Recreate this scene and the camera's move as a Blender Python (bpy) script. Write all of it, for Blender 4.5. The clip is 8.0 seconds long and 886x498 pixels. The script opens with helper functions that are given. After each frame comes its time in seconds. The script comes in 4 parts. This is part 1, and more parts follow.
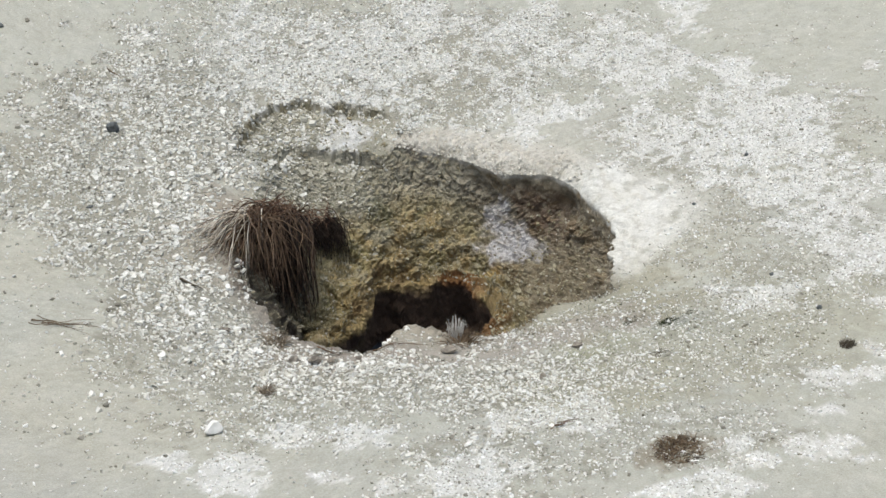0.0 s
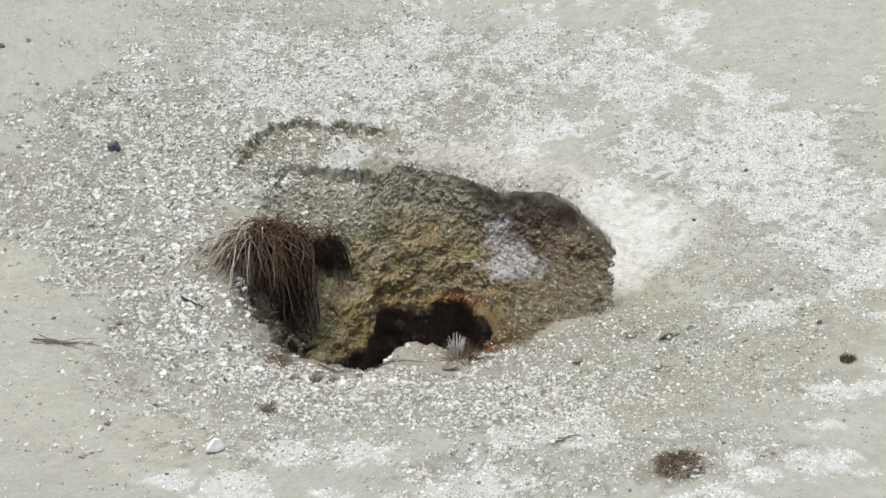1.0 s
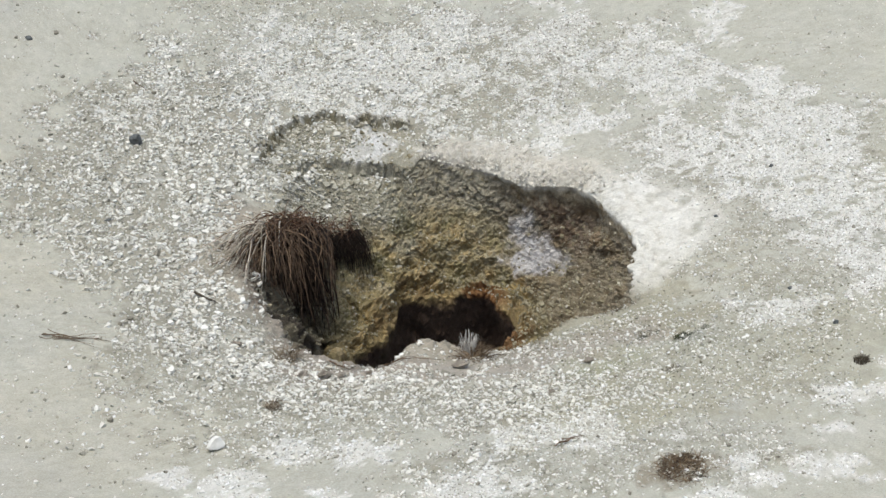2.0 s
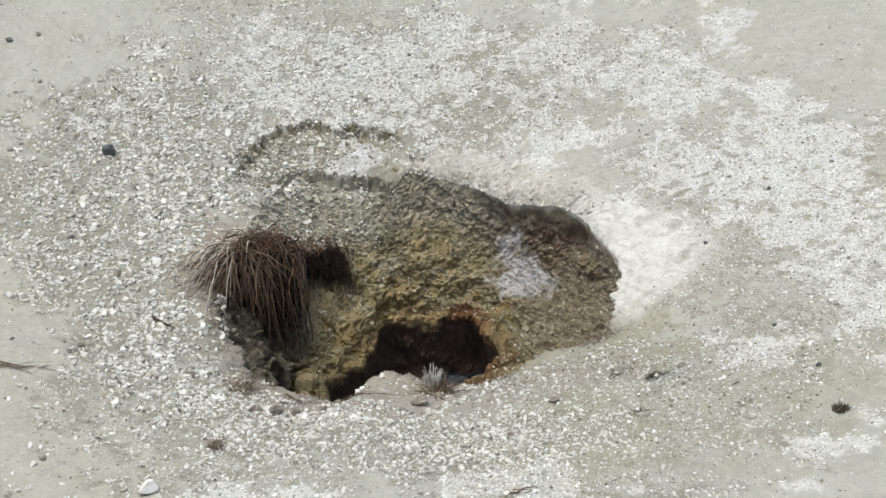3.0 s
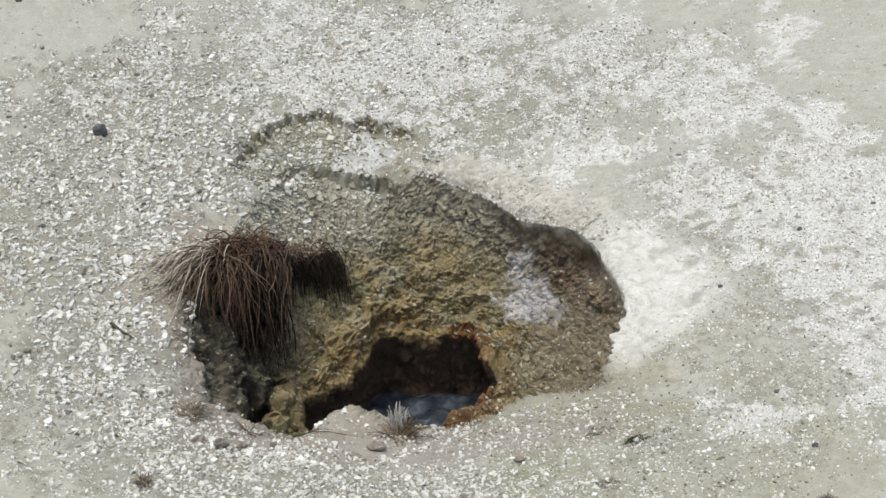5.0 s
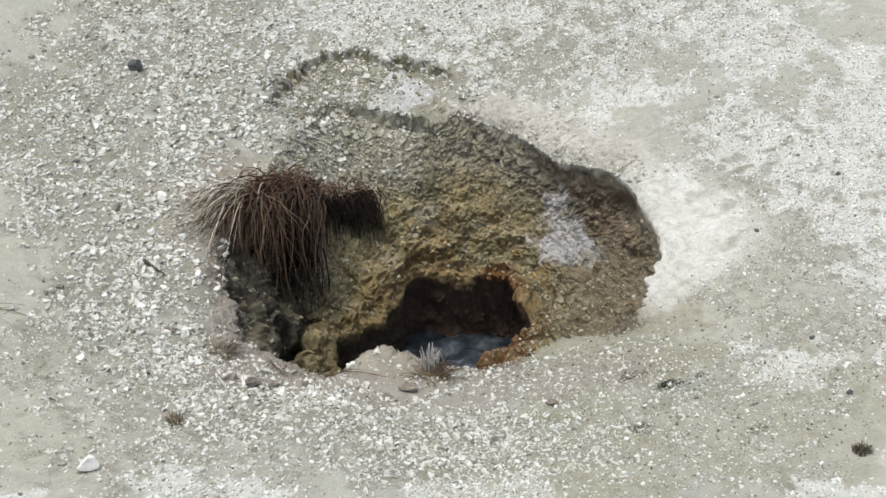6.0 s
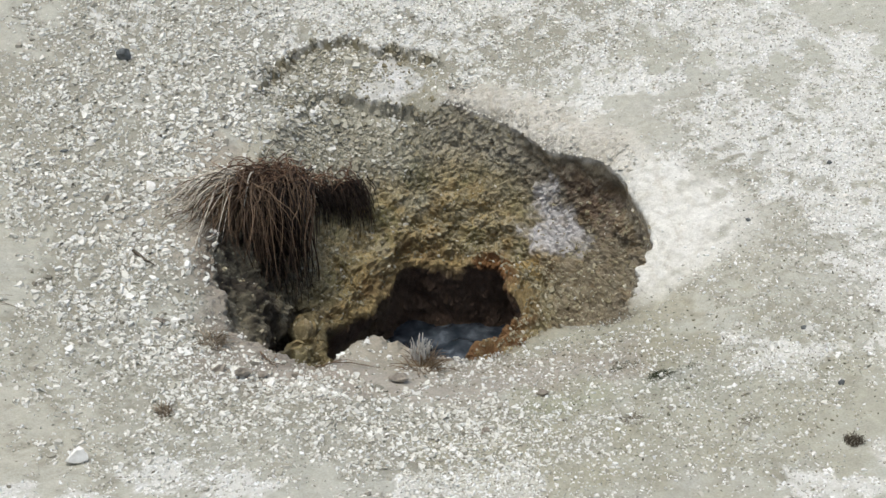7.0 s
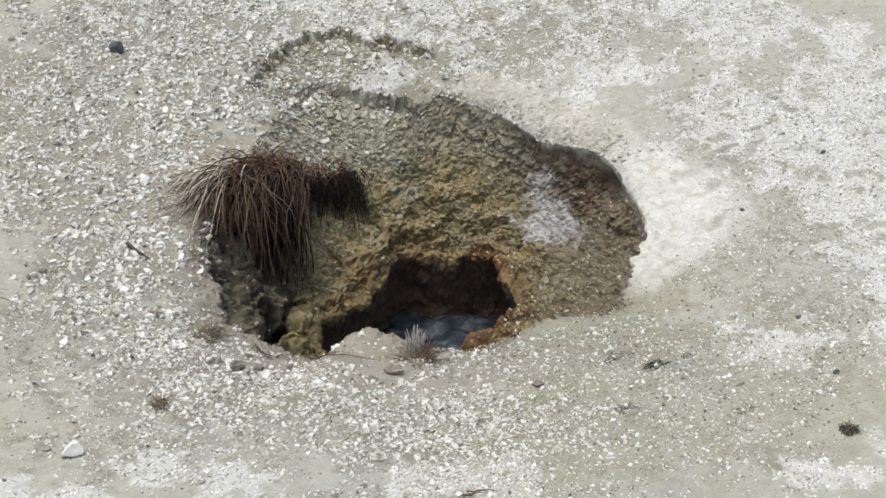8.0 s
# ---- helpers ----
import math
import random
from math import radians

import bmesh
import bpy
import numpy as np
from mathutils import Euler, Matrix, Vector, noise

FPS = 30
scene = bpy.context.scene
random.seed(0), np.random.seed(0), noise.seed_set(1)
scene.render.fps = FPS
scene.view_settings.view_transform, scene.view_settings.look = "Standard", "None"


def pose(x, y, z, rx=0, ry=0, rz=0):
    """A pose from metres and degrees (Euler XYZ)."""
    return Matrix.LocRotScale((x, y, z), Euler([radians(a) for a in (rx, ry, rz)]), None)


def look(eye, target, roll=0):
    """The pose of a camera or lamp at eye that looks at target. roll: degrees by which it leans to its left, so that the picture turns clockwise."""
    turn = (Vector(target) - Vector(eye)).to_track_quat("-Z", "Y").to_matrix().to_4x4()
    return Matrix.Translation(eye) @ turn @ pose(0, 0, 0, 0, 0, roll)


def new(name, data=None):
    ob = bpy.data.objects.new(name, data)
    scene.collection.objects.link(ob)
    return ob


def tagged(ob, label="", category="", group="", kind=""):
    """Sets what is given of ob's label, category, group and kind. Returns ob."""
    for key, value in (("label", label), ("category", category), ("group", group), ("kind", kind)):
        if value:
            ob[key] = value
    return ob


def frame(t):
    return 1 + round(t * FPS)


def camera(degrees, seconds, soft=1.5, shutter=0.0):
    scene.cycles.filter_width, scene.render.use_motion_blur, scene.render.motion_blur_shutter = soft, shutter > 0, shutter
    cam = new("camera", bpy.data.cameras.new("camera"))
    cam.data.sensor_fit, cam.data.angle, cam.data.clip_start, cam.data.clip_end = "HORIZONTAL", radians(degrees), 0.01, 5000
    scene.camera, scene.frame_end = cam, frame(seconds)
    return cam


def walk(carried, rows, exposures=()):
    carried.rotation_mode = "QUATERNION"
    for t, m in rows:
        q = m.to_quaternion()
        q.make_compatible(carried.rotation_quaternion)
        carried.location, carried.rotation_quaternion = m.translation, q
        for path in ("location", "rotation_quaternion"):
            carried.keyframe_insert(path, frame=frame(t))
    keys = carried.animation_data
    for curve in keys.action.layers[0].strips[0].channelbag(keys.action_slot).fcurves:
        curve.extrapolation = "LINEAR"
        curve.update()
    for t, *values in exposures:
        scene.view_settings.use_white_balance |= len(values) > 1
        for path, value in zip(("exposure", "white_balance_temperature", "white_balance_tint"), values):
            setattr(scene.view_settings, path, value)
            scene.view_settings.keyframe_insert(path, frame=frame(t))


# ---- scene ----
# ---- camera and its walk ----
cam = camera(24.06, 8.0, soft=1.5)
PATH = [
    (0, pose(-1.0458, -6.5025, 3.5513, 61.7309, 1.1685, -9.8199)),
    (0.5, pose(-1.0390, -6.5089, 3.5595, 61.9463, 1.3848, -9.8575)),
    (1, pose(-1.0359, -6.5191, 3.5533, 62.2406, 1.4843, -9.8627)),
    (1.2, pose(-1.0336, -6.5198, 3.5564, 62.2360, 1.5826, -9.7358)),
    (2.3, pose(-0.5937, -6.4143, 3.5348, 61.7393, 2.7614, -6.5943)),
    (2.5, pose(-0.4921, -6.3163, 3.5083, 61.6418, 2.9345, -6.0750)),
    (3, pose(-0.2503, -6.0989, 3.5481, 60.9586, 3.0423, -4.6771)),
    (3.5, pose(0.0862, -5.9549, 3.5320, 60.4110, 2.4526, -1.7934)),
    (4, pose(0.3102, -5.8158, 3.5332, 60.3751, 2.0352, -0.1050)),
    (4.2, pose(0.3542, -5.7276, 3.5340, 60.4302, 2.2043, 0.0822)),
    (5.3, pose(0.3582, -5.3785, 3.5460, 58.1100, 1.4476, 1.9745)),
    (5.5, pose(0.3643, -5.3863, 3.5440, 57.8506, 1.4305, 2.3234)),
    (6, pose(0.3653, -5.3751, 3.5370, 57.0562, 1.6187, 2.6161)),
    (6.5, pose(0.3658, -5.3594, 3.5335, 56.7984, 1.5359, 2.4393)),
    (7, pose(0.3615, -5.3477, 3.5342, 56.6570, 1.5334, 2.3245)),
    (7.5, pose(0.3593, -5.3446, 3.5348, 56.5164, 1.6008, 2.1964)),
    (8, pose(0.3572, -5.3465, 3.5323, 56.4202, 1.6618, 2.0080)),
]
walk(cam, PATH, exposures=((0.0, -0.025, 6300, 5.0), (8.0, -0.055, 6360, 5.0)))

# ---- light: a bright overcast sky ----
SUN_ELEVATION, SUN_AZIMUTH = 76.0, 240.0
world = bpy.data.worlds.new("overcast_sky")
scene.world = world
world.use_nodes = True
wn = world.node_tree.nodes
sky = wn.new("ShaderNodeTexSky")
sky.sky_type = "NISHITA"
sky.sun_disc = False
sky.sun_elevation = radians(SUN_ELEVATION)
sky.sun_rotation = radians(SUN_AZIMUTH)
sky.air_density, sky.dust_density, sky.ozone_density = 1.0, 6.0, 1.0
wn["Background"].inputs["Strength"].default_value = 0.15
world.node_tree.links.new(sky.outputs["Color"], wn["Background"].inputs["Color"])

sun_data = bpy.data.lights.new("sun", "SUN")
sun_data.energy = 1.5
sun_data.angle = radians(28)
sun_data.color = (1.0, 1.0, 0.97)
sun = new("sun", sun_data)
az, el = radians(SUN_AZIMUTH), radians(SUN_ELEVATION)
sun.matrix_basis = look((0, 0, 0), (-math.sin(az) * math.cos(el), -math.cos(az) * math.cos(el), -math.sin(el)))


# ---- numeric noise ----
def lattice(ix, iy, iz, seed):
    h = (ix * 374761393 + iy * 668265263 + iz * 1274126177 + seed * 974711) & 0xFFFFFFFF
    h = ((h ^ (h >> 13)) * 1103515245) & 0xFFFFFFFF
    h = ((h ^ (h >> 16)) * 2654435761) & 0xFFFFFFFF
    return ((h ^ (h >> 15)) & 0xFFFFFF) / float(0xFFFFFF)


def value_noise(p, freq, seed=0):
    """Smooth noise in -1..1 at the points p (n, 3)."""
    q = p * freq
    i = np.floor(q).astype(np.int64)
    f = q - i
    f = f * f * f * (f * (f * 6 - 15) + 10)
    out = 0.0
    for dx in (0, 1):
        wx = f[:, 0] if dx else 1 - f[:, 0]
        for dy in (0, 1):
            wy = f[:, 1] if dy else 1 - f[:, 1]
            for dz in (0, 1):
                wz = f[:, 2] if dz else 1 - f[:, 2]
                out = out + wx * wy * wz * lattice(i[:, 0] + dx, i[:, 1] + dy, i[:, 2] + dz, seed)
    return out * 2 - 1


TWIST = np.array(Euler((0.7, 0.4, 1.1)).to_matrix())


def billow(p, freq, octaves, seed=0, gain=0.5):
    """Rounded lumps with sharp creases between them, in 0..1."""
    total, amp, norm, q = 0.0, 1.0, 0.0, p
    for k in range(octaves):
        q = q @ TWIST.T
        total = total + amp * np.abs(value_noise(q, freq * 2.17 ** k, seed + 13 * k))
        norm += amp
        amp *= gain
    return total / norm * 1.6


def fbm(p, freq, octaves, seed=0, gain=0.5):
    total, amp, q = 0.0, 1.0, p @ TWIST.T
    for k in range(octaves):
        total = total + amp * value_noise(q, freq * 2.03 ** k, seed + 17 * k)
        q = q @ TWIST.T
        amp *= gain
    return total


def cells(p, freq, seed=0):
    """Cellular noise: distance to the nearest seed, gap to the next one, and a random value per cell."""
    q = p * freq
    i = np.floor(q).astype(np.int64)
    best = np.full(len(p), 9.0)
    second = np.full(len(p), 9.0)
    tone = np.zeros(len(p))
    for dx in (-1, 0, 1):
        for dy in (-1, 0, 1):
            for dz in (-1, 0, 1):
                c = i + (dx, dy, dz)
                d2 = 0.0
                for axis in range(3):
                    d2 = d2 + (c[:, axis] + lattice(c[:, 0], c[:, 1], c[:, 2], seed + axis) - q[:, axis]) ** 2
                near = d2 < best
                second = np.where(near, best, np.minimum(second, d2))
                tone = np.where(near, lattice(c[:, 0], c[:, 1], c[:, 2], seed + 9), tone)
                best = np.where(near, d2, best)
    return np.sqrt(best), np.sqrt(second) - np.sqrt(best), tone


def smooth(a, b, x):
    k = np.clip((x - a) / (b - a), 0, 1)
    return k * k * (3 - 2 * k)


def ring(pairs, theta):
    """A smooth closed curve through (degrees, value) pairs, sampled at theta (radians)."""
    a = np.array([p[0] for p in pairs], float)
    v = np.array([p[1] for p in pairs], float)
    a = np.r_[a[-2:] - 360, a, a[:2] + 360]
    v = np.r_[v[-2:], v, v[:2]]
    t = np.degrees(theta) % 360
    k = np.clip(np.searchsorted(a, t, side="right") - 1, 1, len(a) - 3)
    f = (t - a[k]) / (a[k + 1] - a[k])
    m0 = (v[k + 1] - v[k - 1]) / (a[k + 1] - a[k - 1]) * (a[k + 1] - a[k])
    m1 = (v[k + 2] - v[k]) / (a[k + 2] - a[k]) * (a[k + 1] - a[k])
    m0, m1 = m0 * 0.8, m1 * 0.8
    return (2 * f ** 3 - 3 * f ** 2 + 1) * v[k] + (f ** 3 - 2 * f ** 2 + f) * m0 + (3 * f ** 2 - 2 * f ** 3) * v[k + 1] + (f ** 3 - f ** 2) * m1


# ---- plan of the vent: polar curves round its middle ----
MID = np.array([-0.02, 0.40])
RIM = [(0, 0.715), (12, 0.675), (22, 0.66), (30, 0.635), (38, 0.60), (48, 0.585), (60, 0.628), (70, 0.67), (80, 0.72),
       (88, 0.74), (98, 0.715), (104, 0.715), (110, 0.775), (116, 0.84), (123, 0.82), (131, 0.785), (145, 0.71), (160, 0.66),
       (178, 0.68), (198, 0.715), (215, 0.765), (230, 0.815), (247, 0.80), (251, 0.755), (254, 0.68), (257.5, 0.63), (264, 0.655),
       (284, 0.66), (291, 0.65), (300, 0.637), (311, 0.665), (322, 0.765), (327, 0.78), (333, 0.755), (340, 0.735), (352, 0.73)]
RIM_Z = [(0, -0.095), (25, -0.065), (50, -0.095), (65, -0.10), (80, -0.105), (98, -0.09), (120, -0.085), (140, -0.09), (160, -0.10),
         (180, -0.10), (200, -0.13), (215, -0.175), (245, -0.19), (258, -0.195), (290, -0.24), (310, -0.22), (335, -0.155)]
MOUTH = [(0, 0.25), (15, 0.29), (28, 0.295), (40, 0.32), (48, 0.365), (58, 0.385), (68, 0.375), (75, 0.37), (85, 0.38),
         (96, 0.40), (105, 0.385), (115, 0.34), (123, 0.295), (135, 0.26), (147, 0.238), (160, 0.26), (169, 0.30), (178, 0.33), (192, 0.36), (208, 0.38),
         (230, 0.44), (265, 0.46), (290, 0.32), (309, 0.215), (334, 0.215), (350, 0.24)]
MOUTH_Z = [(0, -0.55), (30, -0.55), (90, -0.56), (150, -0.575), (200, -0.56), (270, -0.60), (320, -0.56)]
STEEP = [(0, 2.2), (25, 2.8), (45, 2.8), (62, 2.1), (78, 1.45), (95, 1.14), (115, 1.05), (135, 1.3), (150, 1.5), (170, 1.6), (210, 1.9), (250, 3.0), (300, 2.6), (330, 2.0)]
UNDER = [(0, 0.055), (30, 0.065), (50, 0.062), (65, 0.05), (82, 0.03), (98, 0.0), (160, 0.0), (185, 0.02), (220, 0.04), (250, 0.09), (290, 0.08), (330, 0.045)]
SCARP = [(0, 1.2), (80, 0.80), (90, 0.885), (95, 0.92), (100, 0.955), (105, 0.985), (109, 1.05), (114, 1.08), (119, 1.07), (123, 1.03), (128, 0.97), (133, 0.93), (200, 1.2)]
LEDGE = [(0, 1.2), (80, 0.69), (91, 0.695), (98, 0.73), (104, 0.755), (109, 0.805), (113, 0.88), (118, 0.90), (124, 0.85), (131, 0.81), (140, 0.76), (200, 1.2)]
WATER_Z = -0.87


def jag(theta, r, seed=95):
    """Uneven offset of a broken edge, by place."""
    p = np.stack([MID[0] + r * np.cos(theta), MID[1] + r * np.sin(theta), np.zeros_like(theta + r)], -1)
    flat = p.reshape(-1, 3)
    return (0.020 * fbm(flat, 7, 2, seed) + 0.014 * fbm(flat, 20, 3, seed + 1, 0.6)).reshape(p.shape[:-1])


def bank(x, y):
    """The broad lie of the flat: a shallow basin that climbs away behind the vent and levels off far out."""
    v = y - MID[1]
    rise = -0.025 - 0.004 * x + 0.055 * v + 0.036 * x * x - 0.003 * x * v + 0.042 * v * v
    return 0.55 * np.tanh(rise / 0.55)


def outside_z(theta, r):
    """The height of the open ground, without its fine relief."""
    rim = ring(RIM, theta)
    c, s = np.cos(theta), np.sin(theta)
    d = np.maximum(r - rim, 0)
    lie = bank(MID[0] + r * c, MID[1] + r * s)
    z = lie + (ring(RIM_Z, theta) - bank(MID[0] + rim * c, MID[1] + rim * s)) * np.exp(-d / 0.34)
    deg = np.degrees(theta) % 360
    brow = smooth(-25, -8, (deg + 180) % 360 - 180) * (1 - smooth(78, 92, (deg + 180) % 360 - 180))
    z = z - 0.024 * brow * np.exp(-d / 0.022)
    uneven = np.where(r < 1.5, jag(theta, np.minimum(r, 1.5)), 0)
    scarp = ring(SCARP, theta) + 1.3 * uneven
    z = z - scarp_span(deg) * 0.036 * (1 - smooth(-0.010, 0.002, r - scarp))
    z = z + 0.026 * np.exp(-((r * c + MID[0] + 0.13) / 0.10) ** 4 - ((r * s + MID[1] + 0.25) / 0.065) ** 2)
    ledge = ring(LEDGE, theta) - 0.006 - 1.6 * uneven
    z = z - ledge_span(deg) * 0.050 * (1 - smooth(-0.014, 0.003, r - ledge))
    return z


def scarp_span(deg):
    return smooth(86, 94, deg) * (1 - smooth(128, 136, deg))


def ledge_span(deg):
    return smooth(84, 92, deg) * (1 - 0.6 * smooth(108, 122, deg)) * (1 - smooth(126, 138, deg))


def wall_z(x, y):
    """The height of the vent's wall under a place, without its relief."""
    th, r = polar(x, y)
    rim, mouth = ring(RIM, th), ring(MOUTH, th)
    u = np.clip((rim - r) / (rim - mouth), 0, 1)
    top = outside_z(th, rim)
    return top + (ring(MOUTH_Z, th) - top) * (1 - (1 - u) ** ring(STEEP, th))


def ground_relief(p):
    far = 1 / (1 + (np.hypot(p[:, 0], p[:, 1]) / 14) ** 2)
    close = 1 - smooth(2.5, 6.0, np.hypot(p[:, 0], p[:, 1]))
    return 0.010 * fbm(p, 2.3, 2, 3) * far + 0.004 * fbm(p, 13, 3, 5) * close


def polar(x, y):
    dx, dy = x - MID[0], y - MID[1]
    return np.arctan2(dy, dx), np.hypot(dx, dy)


def ground_z(x, y):
    th, r = polar(np.atleast_1d(np.asarray(x, float)), np.atleast_1d(np.asarray(y, float)))
    p = np.stack([MID[0] + r * np.cos(th), MID[1] + r * np.sin(th), np.zeros_like(r)], 1)
    return outside_z(th, r) + ground_relief(p)


# ---- where what lies: crust, gravel and bare mud on the open ground ----
def blobs(x, y, spots, ragged):
    """Sum of soft ellipses (x, y, rx, ry), with ragged outlines."""
    p = np.stack([x, y, np.zeros_like(x)], 1)
    wob = ragged * (fbm(p, 4, 2, 31) * 0.55 + fbm(p, 15, 4, 37, 0.65) * 0.5)
    out = np.zeros_like(x)
    for cx, cy, rx, ry in spots:
        q = np.hypot((x - cx) / rx, (y - cy) / ry) + wob
        out = np.maximum(out, 1 - smooth(0.75, 1.15, q))
    return out


CRUST = [(0.13, 1.71, 0.66, 0.35), (0.73, 1.52, 0.30, 0.28), (1.01, 1.20, 0.22, 0.40), (1.29, 0.82, 0.33, 0.28), (1.42, 0.59, 0.22, 0.29),
         (1.42, 0.16, 0.22, 0.27), (1.07, 0.66, 0.29, 0.29), (0.69, 1.04, 0.30, 0.22), (1.43, 1.12, 0.11, 0.12), (1.38, 1.71, 0.10, 0.22),
         (0.70, 1.82, 0.17, 0.22), (1.30, -0.60, 0.10, 0.06)]
CRUST_NEAR = [(1.17, -0.47, 0.20, 0.10), (1.46, -0.39, 0.10, 0.13), (1.26, -0.97, 0.08, 0.08), (1.06, -1.14, 0.07, 0.05), (1.17, -1.17, 0.06, 0.05),
              (0.96, -1.36, 0.09, 0.08), (0.90, -1.58, 0.10, 0.10), (0.65, -1.44, 0.05, 0.05), (0.70, -1.57, 0.09, 0.05), (0.43, -1.66, 0.20, 0.08),
              (0.21, -1.07, 0.15, 0.08), (0.03, -1.09, 0.13, 0.08), (-0.17, -1.41, 0.15, 0.13), (-0.45, -1.11, 0.13, 0.10), (-0.65, -1.08, 0.10, 0.09),
              (-0.86, -1.33, 0.11, 0.14), (-1.05, -1.19, 0.09, 0.06), (-0.56, -1.35, 0.07, 0.04), (0.28, -1.17, 0.08, 0.06), (0.01, -1.41, 0.07, 0.05),
              (-0.41, -1.45, 0.05, 0.05), (0.51, -1.24, 0.05, 0.05), (0.89, -0.34, 0.07, 0.05), (1.40, -0.72, 0.10, 0.05)]
COARSE = [(-0.98, 1.23, 0.50, 0.55), (-1.33, 0.85, 0.36, 0.34), (-1.04, 0.51, 0.42, 0.50), (-0.97, 0.04, 0.30, 0.34),
          (-0.42, -0.67, 0.42, 0.20), (0.13, 1.61, 0.80, 0.50), (-0.70, -0.32, 0.22, 0.25), (0.09, -0.87, 0.42, 0.22)]
SPARSE = [(0.45, -0.38, 0.45, 0.24), (1.19, 0.53, 0.62, 0.80), (1.10, -0.46, 0.50, 0.40), (0.55, -0.93, 0.55, 0.40),
          (0.78, 1.42, 0.50, 0.50), (-0.38, 1.94, 0.70, 0.50), (-0.90, -0.54, 0.35, 0.45), (0.30, -1.31, 0.70, 0.35),
          (-0.55, -0.91, 0.60, 0.28), (1.05, 0.07, 0.35, 0.30)]


def layout(x, y):
    p = np.stack([x, y, np.zeros_like(x)], 1)
    broken = smooth(-0.85, -0.10, fbm(p, 24, 3, 39, 0.6))
    crust = np.maximum(smooth(0.25, 0.80, blobs(x, y, CRUST, 1.5)) * broken, smooth(0.40, 0.62, blobs(x, y, CRUST_NEAR, 1.0)) * (0.35 + 0.65 * broken))
    coarse = blobs(x, y, COARSE, 0.5)
    sparse = blobs(x, y, SPARSE, 0.6)
    return crust, coarse, sparse


def pale_apron(theta, r):
    """The bare cream-white sinter that spills off the lip."""
    deg = np.degrees(theta) % 360
    d = r - ring(RIM, theta)
    wide = np.where(deg > 180, deg - 360, deg)
    reach = 0.02 + 0.34 * np.exp(-((wide + 8) / 20.0) ** 2) + 0.15 * np.exp(-((wide - 48) / 36.0) ** 2)
    span = smooth(-36, -24, wide) * (1 - smooth(84, 98, wide))
    return span * (1 - smooth(0.5, 1.25, d / reach)) * (d > -0.06)


# ---- materials ----
def material(name):
    m = bpy.data.materials.new(name)
    m.use_nodes = True
    return m, m.node_tree.nodes, m.node_tree.links, m.node_tree.nodes["Principled BSDF"]


def noise_node(n, l, scale, detail=4, rough=0.6, coords=None):
    t = n.new("ShaderNodeTexNoise")
    t.inputs["Scale"].default_value, t.inputs["Detail"].default_value, t.inputs["Roughness"].default_value = scale, detail, rough
    if coords:
        l.new(coords, t.inputs["Vector"])
    return t


def ramp_node(n, l, source, stops):
    r = n.new("ShaderNodeValToRGB")
    while len(r.color_ramp.elements) < len(stops):
        r.color_ramp.elements.new(0.5)
    for e, (at, c) in zip(r.color_ramp.elements, stops):
        e.position, e.color = at, (*c, 1) if len(c) == 3 else c
    l.new(source, r.inputs["Fac"])
    return r


def mix_node(n, l, mode, fac, a, b):
    m = n.new("ShaderNodeMix")
    m.data_type, m.blend_type = "RGBA", mode
    for value, slot in ((fac, 0), (a, 6), (b, 7)):
        if isinstance(value, (int, float)):
            m.inputs[slot].default_value = value
        elif isinstance(value, tuple):
            m.inputs[slot].default_value = (*value, 1)
        else:
            l.new(value, m.inputs[slot])
    return m.outputs[2]


def bump_node(n, l, height, strength, distance, after=None):
    b = n.new("ShaderNodeBump")
    b.inputs["Strength"].default_value, b.inputs["Distance"].default_value = strength, distance
    l.new(height, b.inputs["Height"])
    if after:
        l.new(after, b.inputs["Normal"])
    return b.outputs["Normal"]


def earth_material():
    m, n, l, p = material("mud_and_sinter")
    a = n.new("ShaderNodeAttribute")
    a.attribute_name = "tint"
    geo = n.new("ShaderNodeNewGeometry")
    fine = noise_node(n, l, 160, 3, 0.65, geo.outputs["Position"])
    wide = noise_node(n, l, 9, 4, 0.6, geo.outputs["Position"])
    f = ramp_node(n, l, fine.outputs["Fac"], [(0.3, (0.74, 0.74, 0.73)), (0.7, (1.0, 1.0, 1.0))])
    w = ramp_node(n, l, wide.outputs["Fac"], [(0.3, (0.90, 0.89, 0.86)), (0.7, (1.0, 1.0, 1.0))])
    c = mix_node(n, l, "MULTIPLY", 1.0, a.outputs["Color"], f.outputs["Color"])
    c = mix_node(n, l, "MULTIPLY", 1.0, c, w.outputs["Color"])
    l.new(c, p.inputs["Base Color"])
    rough = n.new("ShaderNodeMapRange")
    rough.inputs["To Min"].default_value, rough.inputs["To Max"].default_value = 0.92, 0.42
    l.new(a.outputs["Alpha"], rough.inputs["Value"])
    l.new(rough.outputs["Result"], p.inputs["Roughness"])
    p.inputs["Specular IOR Level"].default_value = 0.3
    crags = n.new("ShaderNodeAttribute")
    crags.attribute_name = "craggy"
    lumps = noise_node(n, l, 55, 8, 0.72, geo.outputs["Position"])
    coarse_bump = n.new("ShaderNodeBump")
    coarse_bump.inputs["Distance"].default_value = 0.012
    l.new(crags.outputs["Fac"], coarse_bump.inputs["Strength"])
    l.new(lumps.outputs["Fac"], coarse_bump.inputs["Height"])
    b = bump_node(n, l, fine.outputs["Fac"], 0.55, 0.004, coarse_bump.outputs["Normal"])
    l.new(b, p.inputs["Normal"])
    return m


